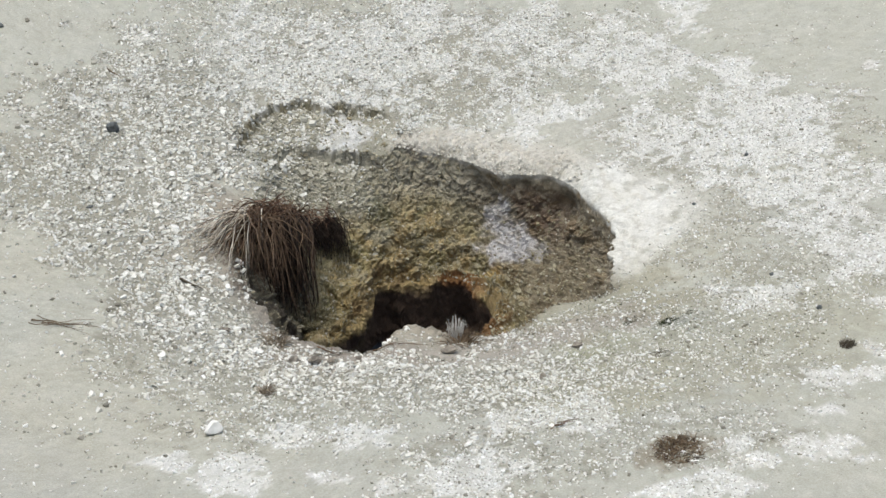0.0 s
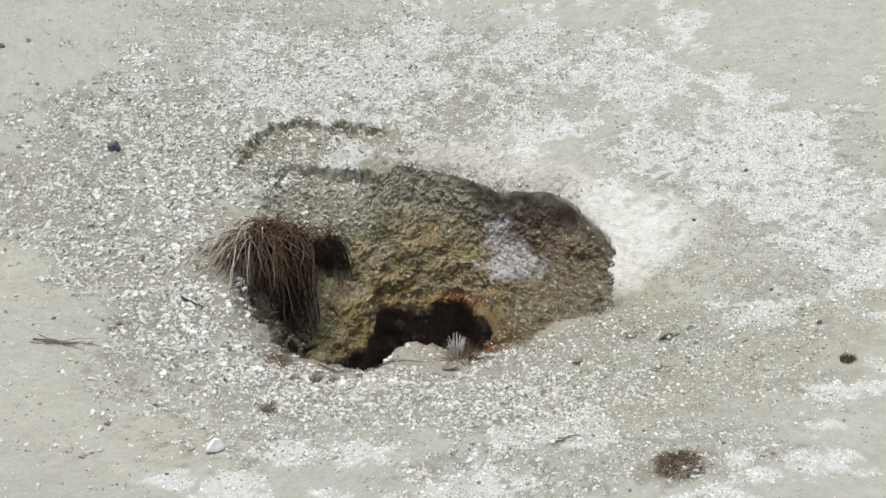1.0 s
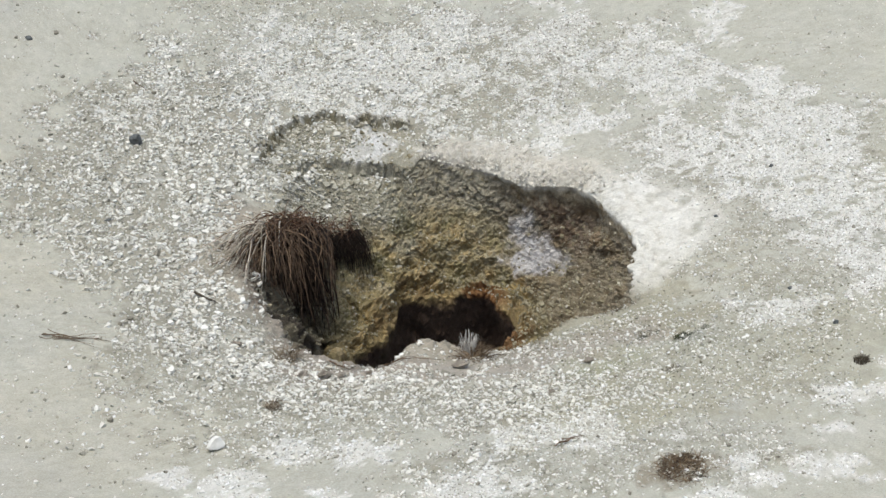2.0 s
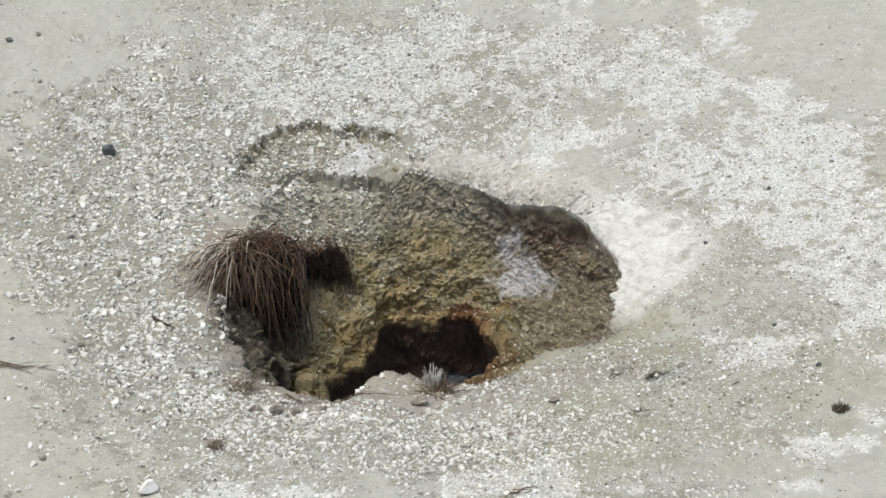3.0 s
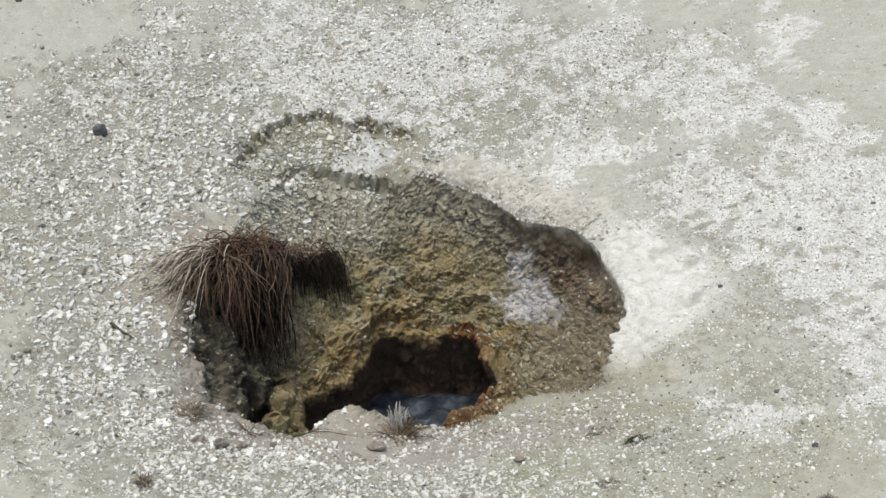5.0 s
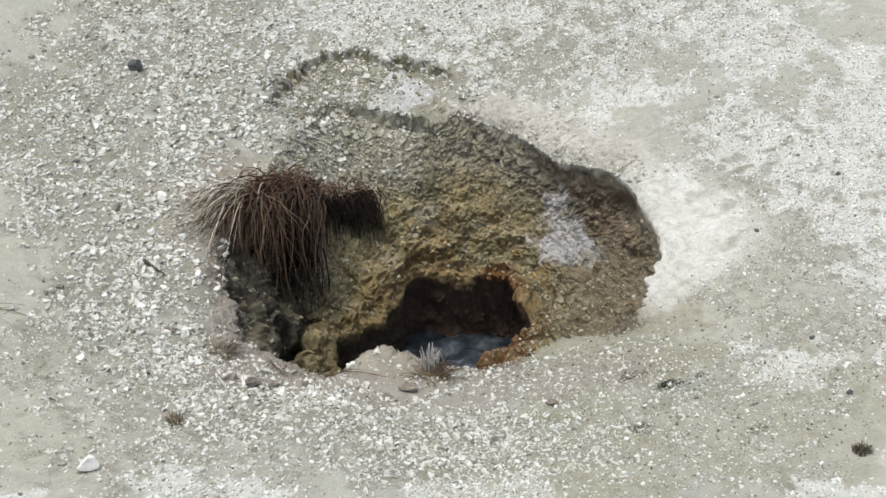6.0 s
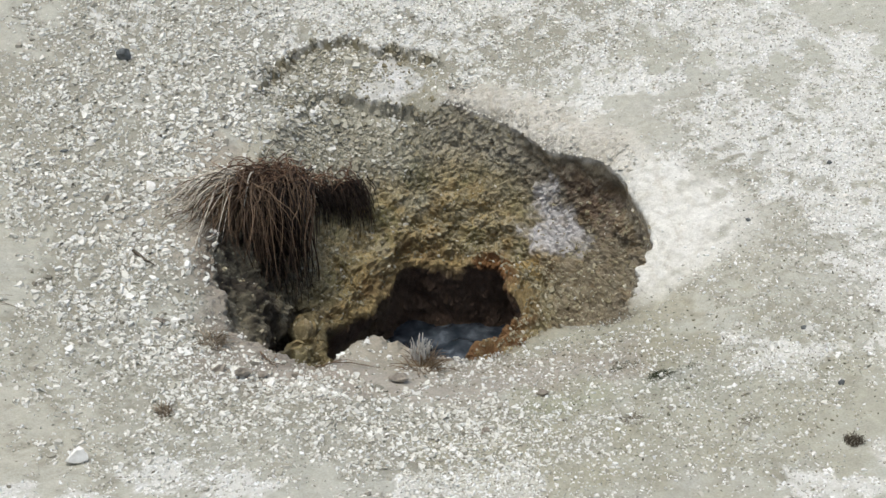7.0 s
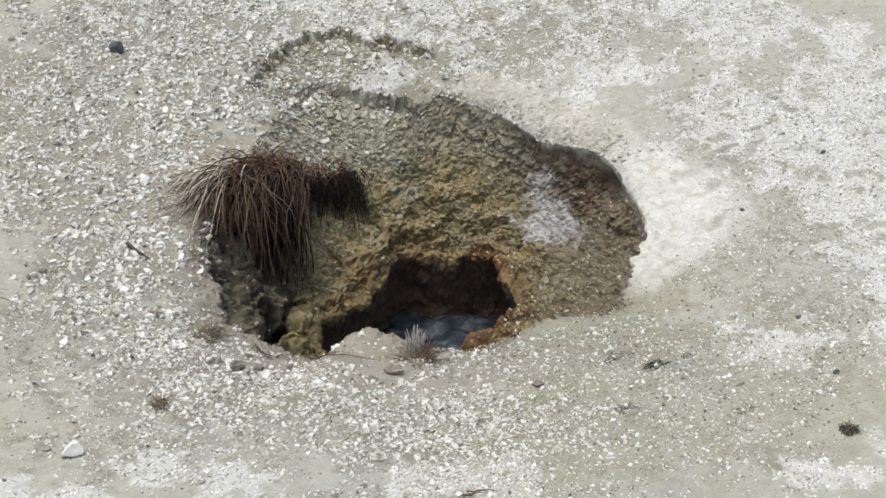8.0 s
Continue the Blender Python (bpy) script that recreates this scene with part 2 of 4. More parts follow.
def chip_material(name, stops):
    m, n, l, p = material(name)
    geo = n.new("ShaderNodeNewGeometry")
    r = ramp_node(n, l, geo.outputs["Random Per Island"], stops)
    t = noise_node(n, l, 120, 3, 0.6, geo.outputs["Position"])
    f = ramp_node(n, l, t.outputs["Fac"], [(0.3, (0.82, 0.82, 0.80)), (0.7, (1, 1, 1))])
    l.new(mix_node(n, l, "MULTIPLY", 1.0, r.outputs["Color"], f.outputs["Color"]), p.inputs["Base Color"])
    p.inputs["Roughness"].default_value = 0.9
    p.inputs["Specular IOR Level"].default_value = 0.25
    l.new(bump_node(n, l, t.outputs["Fac"], 0.4, 0.003), p.inputs["Normal"])
    return m


def straw_material(name, dark, light, rough=0.75):
    m, n, l, p = material(name)
    geo = n.new("ShaderNodeNewGeometry")
    r = ramp_node(n, l, geo.outputs["Random Per Island"], [(0.0, dark), (1.0, light)])
    t = noise_node(n, l, 60, 3, 0.6, geo.outputs["Position"])
    f = ramp_node(n, l, t.outputs["Fac"], [(0.3, (0.6, 0.58, 0.55)), (0.7, (1, 1, 1))])
    l.new(mix_node(n, l, "MULTIPLY", 1.0, r.outputs["Color"], f.outputs["Color"]), p.inputs["Base Color"])
    p.inputs["Roughness"].default_value = rough
    p.inputs["Specular IOR Level"].default_value = 0.25
    return m


def stone_material(name, dark, light):
    m, n, l, p = material(name)
    tc = n.new("ShaderNodeTexCoord")
    t = noise_node(n, l, 45, 5, 0.65, tc.outputs["Object"])
    r = ramp_node(n, l, t.outputs["Fac"], [(0.3, dark), (0.7, light)])
    l.new(r.outputs["Color"], p.inputs["Base Color"])
    p.inputs["Roughness"].default_value = 0.85
    l.new(bump_node(n, l, t.outputs["Fac"], 0.5, 0.004), p.inputs["Normal"])
    return m


def water_material():
    m, n, l, p = material("murky_hot_water")
    geo = n.new("ShaderNodeNewGeometry")
    t = noise_node(n, l, 14, 3, 0.5, geo.outputs["Position"])
    # paler blue-grey patches paint sky reflections and milky ripples into the colour
    r = ramp_node(n, l, t.outputs["Fac"], [(0.35, (0.022, 0.028, 0.036)), (0.52, (0.05, 0.06, 0.075)), (0.68, (0.15, 0.17, 0.20))])
    l.new(r.outputs["Color"], p.inputs["Base Color"])
    p.inputs["Roughness"].default_value = 0.08
    p.inputs["IOR"].default_value = 1.33
    l.new(bump_node(n, l, t.outputs["Fac"], 0.3, 0.01), p.inputs["Normal"])
    return m


EARTH = earth_material()
CHIPS = chip_material("sinter_chips", [(0.0, (0.20, 0.185, 0.15)), (0.08, (0.40, 0.38, 0.32)), (0.35, (0.62, 0.605, 0.545)), (0.75, (0.76, 0.745, 0.69)), (1.0, (0.85, 0.84, 0.80))])
CRUMBS = chip_material("white_crumbs", [(0.0, (0.50, 0.49, 0.45)), (0.2, (0.70, 0.69, 0.66)), (0.6, (0.82, 0.815, 0.79)), (1.0, (0.90, 0.90, 0.89))])
SPALL = chip_material("stained_spall", [(0.0, (0.22, 0.19, 0.12)), (0.5, (0.32, 0.28, 0.18)), (0.9, (0.42, 0.385, 0.28)), (1.0, (0.62, 0.59, 0.52))])
FINE = chip_material("fine_grey_grit", [(0.0, (0.26, 0.25, 0.21)), (0.5, (0.42, 0.41, 0.355)), (1.0, (0.64, 0.63, 0.58))])
SLOPE = chip_material("slope_chips", [(0.0, (0.20, 0.185, 0.135)), (0.45, (0.38, 0.36, 0.285)), (0.85, (0.52, 0.50, 0.42)), (1.0, (0.78, 0.77, 0.72))])
LIP = chip_material("cream_lip_crust", [(0.0, (0.44, 0.415, 0.355)), (0.5, (0.60, 0.57, 0.505)), (1.0, (0.74, 0.715, 0.65))])
GRITS = chip_material("dark_grit", [(0.0, (0.11, 0.10, 0.075)), (0.5, (0.22, 0.205, 0.145)), (1.0, (0.34, 0.32, 0.24))])
DEAD = straw_material("dead_brown_blades", (0.06, 0.038, 0.024), (0.30, 0.205, 0.135))
SEAR = straw_material("sear_brown_blades", (0.030, 0.020, 0.013), (0.19, 0.125, 0.082))
TAN = straw_material("tan_dry_grass", (0.07, 0.045, 0.03), (0.30, 0.22, 0.14))
WHITE_STRAW = straw_material("whitened_straw", (0.55, 0.52, 0.46), (0.85, 0.83, 0.79))
# dead roots, with the shade behind the blades put into their near-black
SHADED_ROOTS = straw_material("shaded_dark_roots", (0.014, 0.009, 0.006), (0.05, 0.033, 0.024))
STRAW = straw_material("bleached_straw", (0.30, 0.25, 0.18), (0.70, 0.65, 0.56))
DARK_STONE = stone_material("dark_grey_stone", (0.045, 0.05, 0.05), (0.16, 0.17, 0.17))
WHITE_STONE = stone_material("white_sinter_stone", (0.66, 0.64, 0.59), (0.85, 0.84, 0.80))
TANGLE = straw_material("red_brown_tangle", (0.06, 0.03, 0.02), (0.30, 0.19, 0.125))
SOOT = straw_material("grey_brown_sprigs", (0.05, 0.042, 0.03), (0.20, 0.165, 0.12))
DRY = straw_material("pale_dry_stems", (0.15, 0.115, 0.08), (0.42, 0.35, 0.26))
MOSS = straw_material("green_black_moss", (0.02, 0.025, 0.012), (0.07, 0.085, 0.035))
WATER = water_material()


# ---- mesh helpers ----
def mesh_object(name, verts, faces, mat, parent=None, label="", flat=True):
    me = bpy.data.meshes.new(name)
    me.from_pydata([tuple(v) for v in verts] if not isinstance(verts, list) else verts, [], faces)
    me.materials.append(mat)
    if not flat:
        me.polygons.foreach_set("use_smooth", [True] * len(me.polygons))
    ob = new(name, me)
    if parent:
        ob.parent = parent
    if label:
        ob["label"] = label
    return ob


def tri_object(name, verts, tris, mat):
    """A mesh of many triangles from arrays."""
    me = bpy.data.meshes.new(name)
    me.vertices.add(len(verts))
    me.vertices.foreach_set("co", np.ascontiguousarray(verts, dtype=np.float32).ravel())
    me.loops.add(len(tris) * 3)
    me.loops.foreach_set("vertex_index", np.ascontiguousarray(tris, dtype=np.int32).ravel())
    me.polygons.add(len(tris))
    me.polygons.foreach_set("loop_start", np.arange(0, len(tris) * 3, 3, dtype=np.int32))
    me.update(calc_edges=True)
    me.materials.append(mat)
    return new(name, me)


# ---- the ground, one sheet with the vent in it ----
TURNS = 1100
theta = np.linspace(0, 2 * math.pi, TURNS, endpoint=False)
circle = np.stack([np.cos(theta), np.sin(theta), np.zeros(TURNS)], 1)
R, V, VZ = ring(RIM, theta), ring(MOUTH, theta) + 0.022 * fbm(circle, 3.5, 3, 97), ring(MOUTH_Z, theta) + 0.02 * fbm(circle, 4.0, 3, 98)
U_PIT = ring([(0, -0.03), (25, 0.10), (60, 0.13), (95, 0.09), (150, 0.11), (190, 0.12), (215, 0.07), (280, 0.03), (310, -0.05), (335, -0.06)], theta)
P_STEEP, U_UNDER = ring(STEEP, theta), ring(UNDER, theta)
rows_r, rows_z, rows_u = [], [], []
step, d = 0.0045, 0.0
outs = []
while d < 3.6:
    outs.append(d)
    d += step
    step = 0.0045 if d < 0.32 else min(step * 1.018, 0.022)
while d < 900:
    outs.append(d)
    d *= 1.18
for d in reversed(outs):
    rows_r.append(R + d)
    rows_z.append(outside_z(theta, R + d))
    rows_u.append(-d)
WALL_ROWS, PIT_ROWS = 170, 70
for k in range(1, WALL_ROWS + 1):
    u = k / WALL_ROWS
    rows_r.append(R + (V - R) * u + U_UNDER * math.sin(math.pi * min(u / 0.45, 1.0)))
    rows_z.append(outside_z(theta, R) + (VZ - outside_z(theta, R)) * (1 - (1 - u) ** P_STEEP))
    rows_u.append(u)
for k in range(1, PIT_ROWS + 1):
    w = k / PIT_ROWS
    rows_r.append(V + U_PIT * math.sin(math.pi * min(w / 0.9, 1.0)) - 0.1 * w * V - 0.9 * V * max(0, (w - 0.75) / 0.25) ** 2)
    rows_z.append(VZ + (-1.12 - VZ) * (1 - (1 - w) ** 1.3))
    rows_u.append(1 + w)
RR, ZZ = np.array(rows_r), np.array(rows_z)
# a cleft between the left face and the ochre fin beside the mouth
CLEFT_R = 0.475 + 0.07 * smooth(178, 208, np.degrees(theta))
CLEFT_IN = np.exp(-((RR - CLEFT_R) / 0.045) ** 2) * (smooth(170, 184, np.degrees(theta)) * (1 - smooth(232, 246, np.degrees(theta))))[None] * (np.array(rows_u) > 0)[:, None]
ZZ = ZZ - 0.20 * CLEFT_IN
CLEFT_SHADE = np.clip(CLEFT_IN.ravel() * 1.3 - 0.25, 0, 1)
NR = len(RR)
# round off the lip of the mouth
kernel = np.exp(-(np.arange(-14, 15) / 6.0) ** 2)
kernel /= kernel.sum()
lip_row = len(outs) + WALL_ROWS
soft_rows = np.exp(-((np.arange(NR) - lip_row) / 20.0) ** 4)[:, None]
for grid in (RR, ZZ):
    padded = np.pad(grid, ((14, 14), (0, 0)), mode="edge")
    eased = sum(k * padded[i:i + NR] for i, k in enumerate(kernel))
    grid += (eased - grid) * soft_rows
UU = np.repeat(np.array(rows_u), TURNS)
TH = np.tile(theta, NR)
pts = np.stack([MID[0] + RR.ravel() * np.cos(TH), MID[1] + RR.ravel() * np.sin(TH), ZZ.ravel()], 1)


def grid_normals(p):
    g = p.reshape(NR, TURNS, 3)
    a = np.gradient(g, axis=0)
    b = np.roll(g, -1, 1) - np.roll(g, 1, 1)
    n = np.cross(a, b).reshape(-1, 3)
    n /= np.linalg.norm(n, axis=1, keepdims=True) + 1e-12
    return n


normal = grid_normals(pts)
normal *= np.sign(normal[(NR // 3) * TURNS, 2])
inside = smooth(-0.02, 0.12, UU)
flat_p = pts * (1, 1, 0)
outer = UU < 0.0
shift = np.zeros(len(pts))
shift[outer | (UU < 0.12)] = ground_relief(flat_p[outer | (UU < 0.12)])
pts[:, 2] += shift * (1 - inside)
rock = (UU > -0.30)
q = pts[rock]
warp = q + 0.03 * np.stack([fbm(q, 5, 2, 14), fbm(q, 5, 2, 15), fbm(q, 5, 2, 16)], 1)
_, _, tone1 = cells(warp * (1, 1, 1.3), 13, 3)
crag = 0.024 * fbm(q, 4.0, 2, 11) + 0.012 * (tone1 - 0.5) + 0.028 * (billow(warp, 8, 2, 12) - 0.5) + 0.017 * (billow(warp, 20, 3, 18) - 0.5) + 0.015 * (billow(q, 50, 2, 19) - 0.5) + 0.007 * fbm(q, 110, 2, 23)
deg_rock = np.degrees(TH[rock]) % 360
lip_side = smooth(-25, -8, (deg_rock + 180) % 360 - 180) * (1 - smooth(80, 92, (deg_rock + 180) % 360 - 180))
weight = np.maximum(smooth(-0.02, 0.10, UU[rock] - 0.06 * lip_side), (0.22 + 0.30 * smooth(14, 34, (deg_rock + 180) % 360 - 180)) * pale_apron(TH[rock], RR.ravel()[rock]) * smooth(-0.18, -0.06, UU[rock]))
weight = np.maximum(weight, 0.5 * smooth(-0.30, -0.20, UU[rock]) * smooth(92, 102, deg_rock) * (1 - smooth(130, 145, deg_rock)))
weight = np.maximum(weight, 0.5 * smooth(-0.10, -0.02, UU[rock]) * smooth(180, 195, deg_rock) * (1 - smooth(318, 335, deg_rock)))
weight = weight * (1 + 0.35 * smooth(0.6, 0.8, UU[rock]) - 0.8 * smooth(0.88, 1.02, UU[rock]))
soft_side = smooth(92, 104, deg_rock) * (1 - smooth(165, 178, deg_rock))
weight = weight * (1 - 0.55 * soft_side * (1 - smooth(0.2, 0.5, UU[rock])))
weight = weight * (1 - 0.8 * lip_side * smooth(-0.01, 0.0, UU[rock]) * (1 - smooth(0.012, 0.05, UU[rock])))
edge = np.exp(-((UU[rock] - 0.02) / 0.07) ** 2) * (1 - soft_side)
flutes = smooth(165, 185, deg_rock) * (1 - smooth(232, 248, deg_rock)) * smooth(0.05, 0.2, UU[rock]) * (1 - smooth(0.7, 0.9, UU[rock]))
crag = crag + flutes * 0.05 * (billow(q * (1, 1, 0.3), 13, 2, 29) - 0.4)
pts[rock] += normal[rock] * (crag * weight)[:, None]
wob = 0.018 * fbm(q * (1, 1, 0.3), 9, 3, 41) + 0.010 * fbm(q, 40, 2, 43) * (1 - 0.75 * lip_side)
broken_lip = smooth(280, 295, deg_rock) * (1 - smooth(345, 356, deg_rock))
wob = wob * (1 + 1.1 * broken_lip) + 0.010 * broken_lip * (billow(q, 26, 2, 45) - 0.5) * (1 - lip_side)
radial = np.stack([np.cos(TH[rock]), np.sin(TH[rock]), np.zeros(rock.sum())], 1)
pts[rock] += radial * (wob * edge)[:, None]


def press(x, y, z, radius, depth):
    """Push the wall in (pocket) or out (bulge) round a place."""
    k = np.exp(-(((pts[:, 0] - x) ** 2 + (pts[:, 1] - y) ** 2 + (pts[:, 2] - z) ** 2) / radius ** 2)) * (UU > 0.02)
    pts[:] -= normal * (depth * k)[:, None]


# a convoluted ridge of deposit round the mouth
crest = np.exp(-((UU - 0.84 - 0.05 * fbm(pts, 6, 2, 85)) / 0.06) ** 2) * (UU > 0.5) * (UU < 1.1)
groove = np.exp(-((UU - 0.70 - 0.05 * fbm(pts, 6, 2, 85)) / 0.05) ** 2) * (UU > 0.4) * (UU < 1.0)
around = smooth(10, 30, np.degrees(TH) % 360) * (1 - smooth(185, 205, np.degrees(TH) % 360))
pts += normal * (around * (crest * (0.020 + 0.022 * billow(pts, 13, 2, 86)) - 0.014 * groove))[:, None]
press(0.256, 0.506, -0.55, 0.032, 0.12)
press(-0.24, 0.66, -0.54, 0.09, -0.025)
press(0.60, 0.63, -0.21, 0.05, 0.05)
press(0.30, 0.66, -0.51, 0.05, -0.03)

# colour of the bare surface: what it is made of, plus some painted shade
crust, coarse, sparse = layout(pts[:, 0], pts[:, 1])
MUD, CRUST_C, GRIT = np.array((0.485, 0.48, 0.42)), np.array((0.725, 0.72, 0.69)), np.array((0.325, 0.31, 0.255))
tint = np.tile(MUD, (len(pts), 1))


def blend(mask, colour):
    tint[:] = tint * (1 - mask[:, None]) + np.array(colour) * mask[:, None]


near = 1 - smooth(2.2, 3.6, np.abs(UU))
blend(near * smooth(-0.2, 0.9, fbm(flat_p, 1.1, 3, 51)) * 0.5, (0.51, 0.485, 0.40))
blend(near * smooth(0.0, 0.9, fbm(flat_p + 7, 1.6, 3, 53)) * 0.5, (0.46, 0.455, 0.42))
blend(coarse * 0.85, GRIT)
blend(sparse * 0.22, GRIT)
blend(np.maximum(sparse, 0.7 * coarse) * smooth(0.0, 0.5, fbm(flat_p, 26, 4, 58, 0.65)) * 0.65 * (1 - 0.55 * smooth(0.5, 1.1, pts[:, 1])), (0.275, 0.26, 0.20))
blend(crust * 0.85, CRUST_C)
DEG = np.degrees(TH) % 360
RAD = RR.ravel()


def spot(x, y, z, rx, ry, rz, ragged=0.5):
    """A mask with a ragged outline round a place, for stains and painted shade."""
    out = np.zeros(len(pts))
    close = (np.abs(pts[:, 0] - x) < 2 * rx) & (np.abs(pts[:, 1] - y) < 2 * ry) & (np.abs(pts[:, 2] - z) < 2 * rz)
    c = pts[close]
    w = ragged * (fbm(c, 12, 3, int(61 + 100 * abs(x))) * 0.6)
    out[close] = 1 - smooth(0.6, 1.2, np.sqrt(((c[:, 0] - x) / rx) ** 2 + ((c[:, 1] - y) / ry) ** 2 + ((c[:, 2] - z) / rz) ** 2) + w)
    return out


blend(spot(0.42, -0.62, -0.08, 0.20, 0.14, 0.3) * 0.5, (0.33, 0.34, 0.22))
blend(spot(0.45, -0.27, -0.15, 0.45, 0.24, 0.4, 0.9) * 0.8, (0.35, 0.33, 0.245))
blend(spot(0.72, -0.60, -0.05, 0.10, 0.06, 0.3) * 0.6, (0.20, 0.22, 0.15))
blend(spot(0.82, -0.62, -0.05, 0.18, 0.14, 0.3) * 0.5, (0.40, 0.41, 0.38))
blend(spot(0.10, -0.45, -0.1, 0.60, 0.20, 0.3) * 0.65, (0.36, 0.315, 0.27))
blend(spot(0.95, -0.80, 0.0, 0.55, 0.36, 0.4, 0.9) * 0.55, (0.39, 0.375, 0.29))
blend(spot(0.30, -1.00, 0.0, 0.30, 0.20, 0.4, 0.9) * 0.4, (0.42, 0.40, 0.29))
blend(spot(-0.45, -0.42, -0.1, 0.30, 0.16, 0.3) * 0.65, (0.33, 0.285, 0.24))
flank = smooth(178, 192, DEG) * (1 - smooth(285, 300, DEG)) * smooth(-0.16, -0.02, UU + 0.05 * fbm(pts, 11, 3, 64)) * (UU < 0.2)
blend(flank * 0.85, (0.29, 0.255, 0.215))
blend(spot(-0.13, -0.28, -0.15, 0.24, 0.13, 0.3, 0.8) * 0.75, (0.38, 0.345, 0.275))
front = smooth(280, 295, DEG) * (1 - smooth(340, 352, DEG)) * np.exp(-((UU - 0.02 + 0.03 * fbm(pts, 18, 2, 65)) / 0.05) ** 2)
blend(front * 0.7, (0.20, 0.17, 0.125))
blend(spot(-0.80, 0.30, -0.05, 0.25, 0.25, 0.3) * 0.5, (0.42, 0.38, 0.31))
blend(spot(-0.73, 0.67, -0.07, 0.16, 0.12, 0.3) * 0.7, (0.40, 0.355, 0.29))
blend(spot(0.482, -1.438, 0.0, 0.11, 0.09, 0.3, 1.0) * 0.6, (0.25, 0.21, 0.15))
# shaded hollow beneath the tussock's left blades, painted dark
blend(spot(-0.66, 0.22, -0.12, 0.10, 0.14, 0.3) * 0.75, (0.17, 0.14, 0.11))
apron = pale_apron(TH, RAD) * smooth(-1.3, -0.1, fbm(pts, 14, 3, 66) + 0.25)
high_lip = smooth(14, 34, np.where(DEG > 180, DEG - 360, DEG))
blend(apron * (1 - high_lip) * 0.95, (0.735, 0.725, 0.68))
blend(apron * high_lip * 0.9, (0.63, 0.60, 0.54))
blend(apron * high_lip * smooth(-0.1, 0.5, fbm(pts * (1, 1, 2), 22, 4, 62, 0.65)) * 0.6, (0.45, 0.415, 0.35))
blend(apron * smooth(0.25, 0.7, fbm(pts, 45, 3, 60, 0.6)) * 0.5, (0.50, 0.47, 0.40))
# the terrace under the scarp
UNEVEN = np.where(RAD < 1.5, jag(TH, np.minimum(RAD, 1.5)), 0)
SCARP_R = np.tile(ring(SCARP, theta), NR) + 1.3 * UNEVEN
deg_span = scarp_span(DEG)
terrace = deg_span * (1 - smooth(-0.03, 0.0, RAD - SCARP_R)) * (UU <= 0.1)
blend(terrace * 0.8, (0.38, 0.36, 0.28))
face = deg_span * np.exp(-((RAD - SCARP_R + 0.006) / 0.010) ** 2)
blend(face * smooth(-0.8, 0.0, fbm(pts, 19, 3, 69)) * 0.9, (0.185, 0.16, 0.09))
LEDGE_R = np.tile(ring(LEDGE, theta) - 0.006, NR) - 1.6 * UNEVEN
# shadow under the ledge, painted as a broken dark band along its face
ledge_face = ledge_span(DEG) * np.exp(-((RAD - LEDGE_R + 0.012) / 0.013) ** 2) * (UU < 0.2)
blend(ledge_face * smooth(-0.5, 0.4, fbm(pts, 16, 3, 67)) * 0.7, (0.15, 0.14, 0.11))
# the walls of the vent
gentle = smooth(96, 112, DEG) * (1 - smooth(165, 180, DEG))
blend(gentle * smooth(-0.10, 0.02, UU), (0.46, 0.44, 0.36))
blend(spot(-0.205, 1.215, -0.08, 0.16, 0.08, 0.2, 1.6) * smooth(-0.004, 0.006, RAD - LEDGE_R) * (0.55 + 0.45 * smooth(-0.4, 0.3, fbm(pts, 30, 3, 94))), (0.82, 0.815, 0.80))
wall = smooth(0.004, 0.032, UU - 0.01 * fbm(pts, 25, 2, 63)) * (1 - gentle) + gentle * smooth(0.06, 0.42, UU + 0.12 * fbm(pts, 9, 3, 68))
mottle = smooth(-0.5, 0.7, fbm(pts, 9, 3, 71))
mottle2 = smooth(-0.3, 0.6, fbm(pts, 26, 3, 73))
blend(wall, (0.42, 0.39, 0.31))
upper_left = smooth(80, 105, DEG) * (1 - smooth(150, 175, DEG))
blend(wall * upper_left * (1 - smooth(0.2, 0.5, UU)), (0.46, 0.435, 0.335))
low = wall * smooth(0.15, 0.45, UU - 0.12 * upper_left + 0.06 * fbm(pts, 10, 2, 70))
blend(low, (0.42, 0.355, 0.205))
blend(low * mottle * 0.7, (0.35, 0.325, 0.165))
blend(low * (1 - mottle) * mottle2 * 0.6, (0.47, 0.35, 0.165))
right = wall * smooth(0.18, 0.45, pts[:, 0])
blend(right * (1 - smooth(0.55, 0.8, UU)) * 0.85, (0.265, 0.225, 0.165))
blend(wall * spot(0.50, 0.76, -0.25, 0.10, 0.10, 0.08, 0.6) * 0.7, (0.22, 0.15, 0.11))
blend(wall * spot(0.56, 0.66, -0.26, 0.10, 0.15, 0.10, 0.8) * 0.6, (0.24, 0.165, 0.12))
blend(wall * spot(-0.094, 1.0, -0.33, 0.06, 0.06, 0.05, 0.6) * 0.6, (0.11, 0.12, 0.05))
stain = smooth(0.05, 0.75, fbm(pts, 17, 4, 74, 0.62))
blend(wall * stain * 0.36 * (1 - 0.5 * upper_left), (0.155, 0.115, 0.07))
speck = smooth(0.1, 0.7, fbm(pts, 42, 3, 78, 0.6)) * smooth(0.15, 0.4, pts[:, 0])
blend(wall * speck * 0.6, (0.15, 0.115, 0.075))
streak = smooth(0.15, 0.7, fbm(pts, 12, 4, 75, 0.65)) * smooth(0.2, 0.4, pts[:, 0])
blend(wall * streak * 0.3, (0.34, 0.24, 0.12))
fleck = smooth(0.25, 0.8, fbm(pts, 34, 3, 76, 0.6))
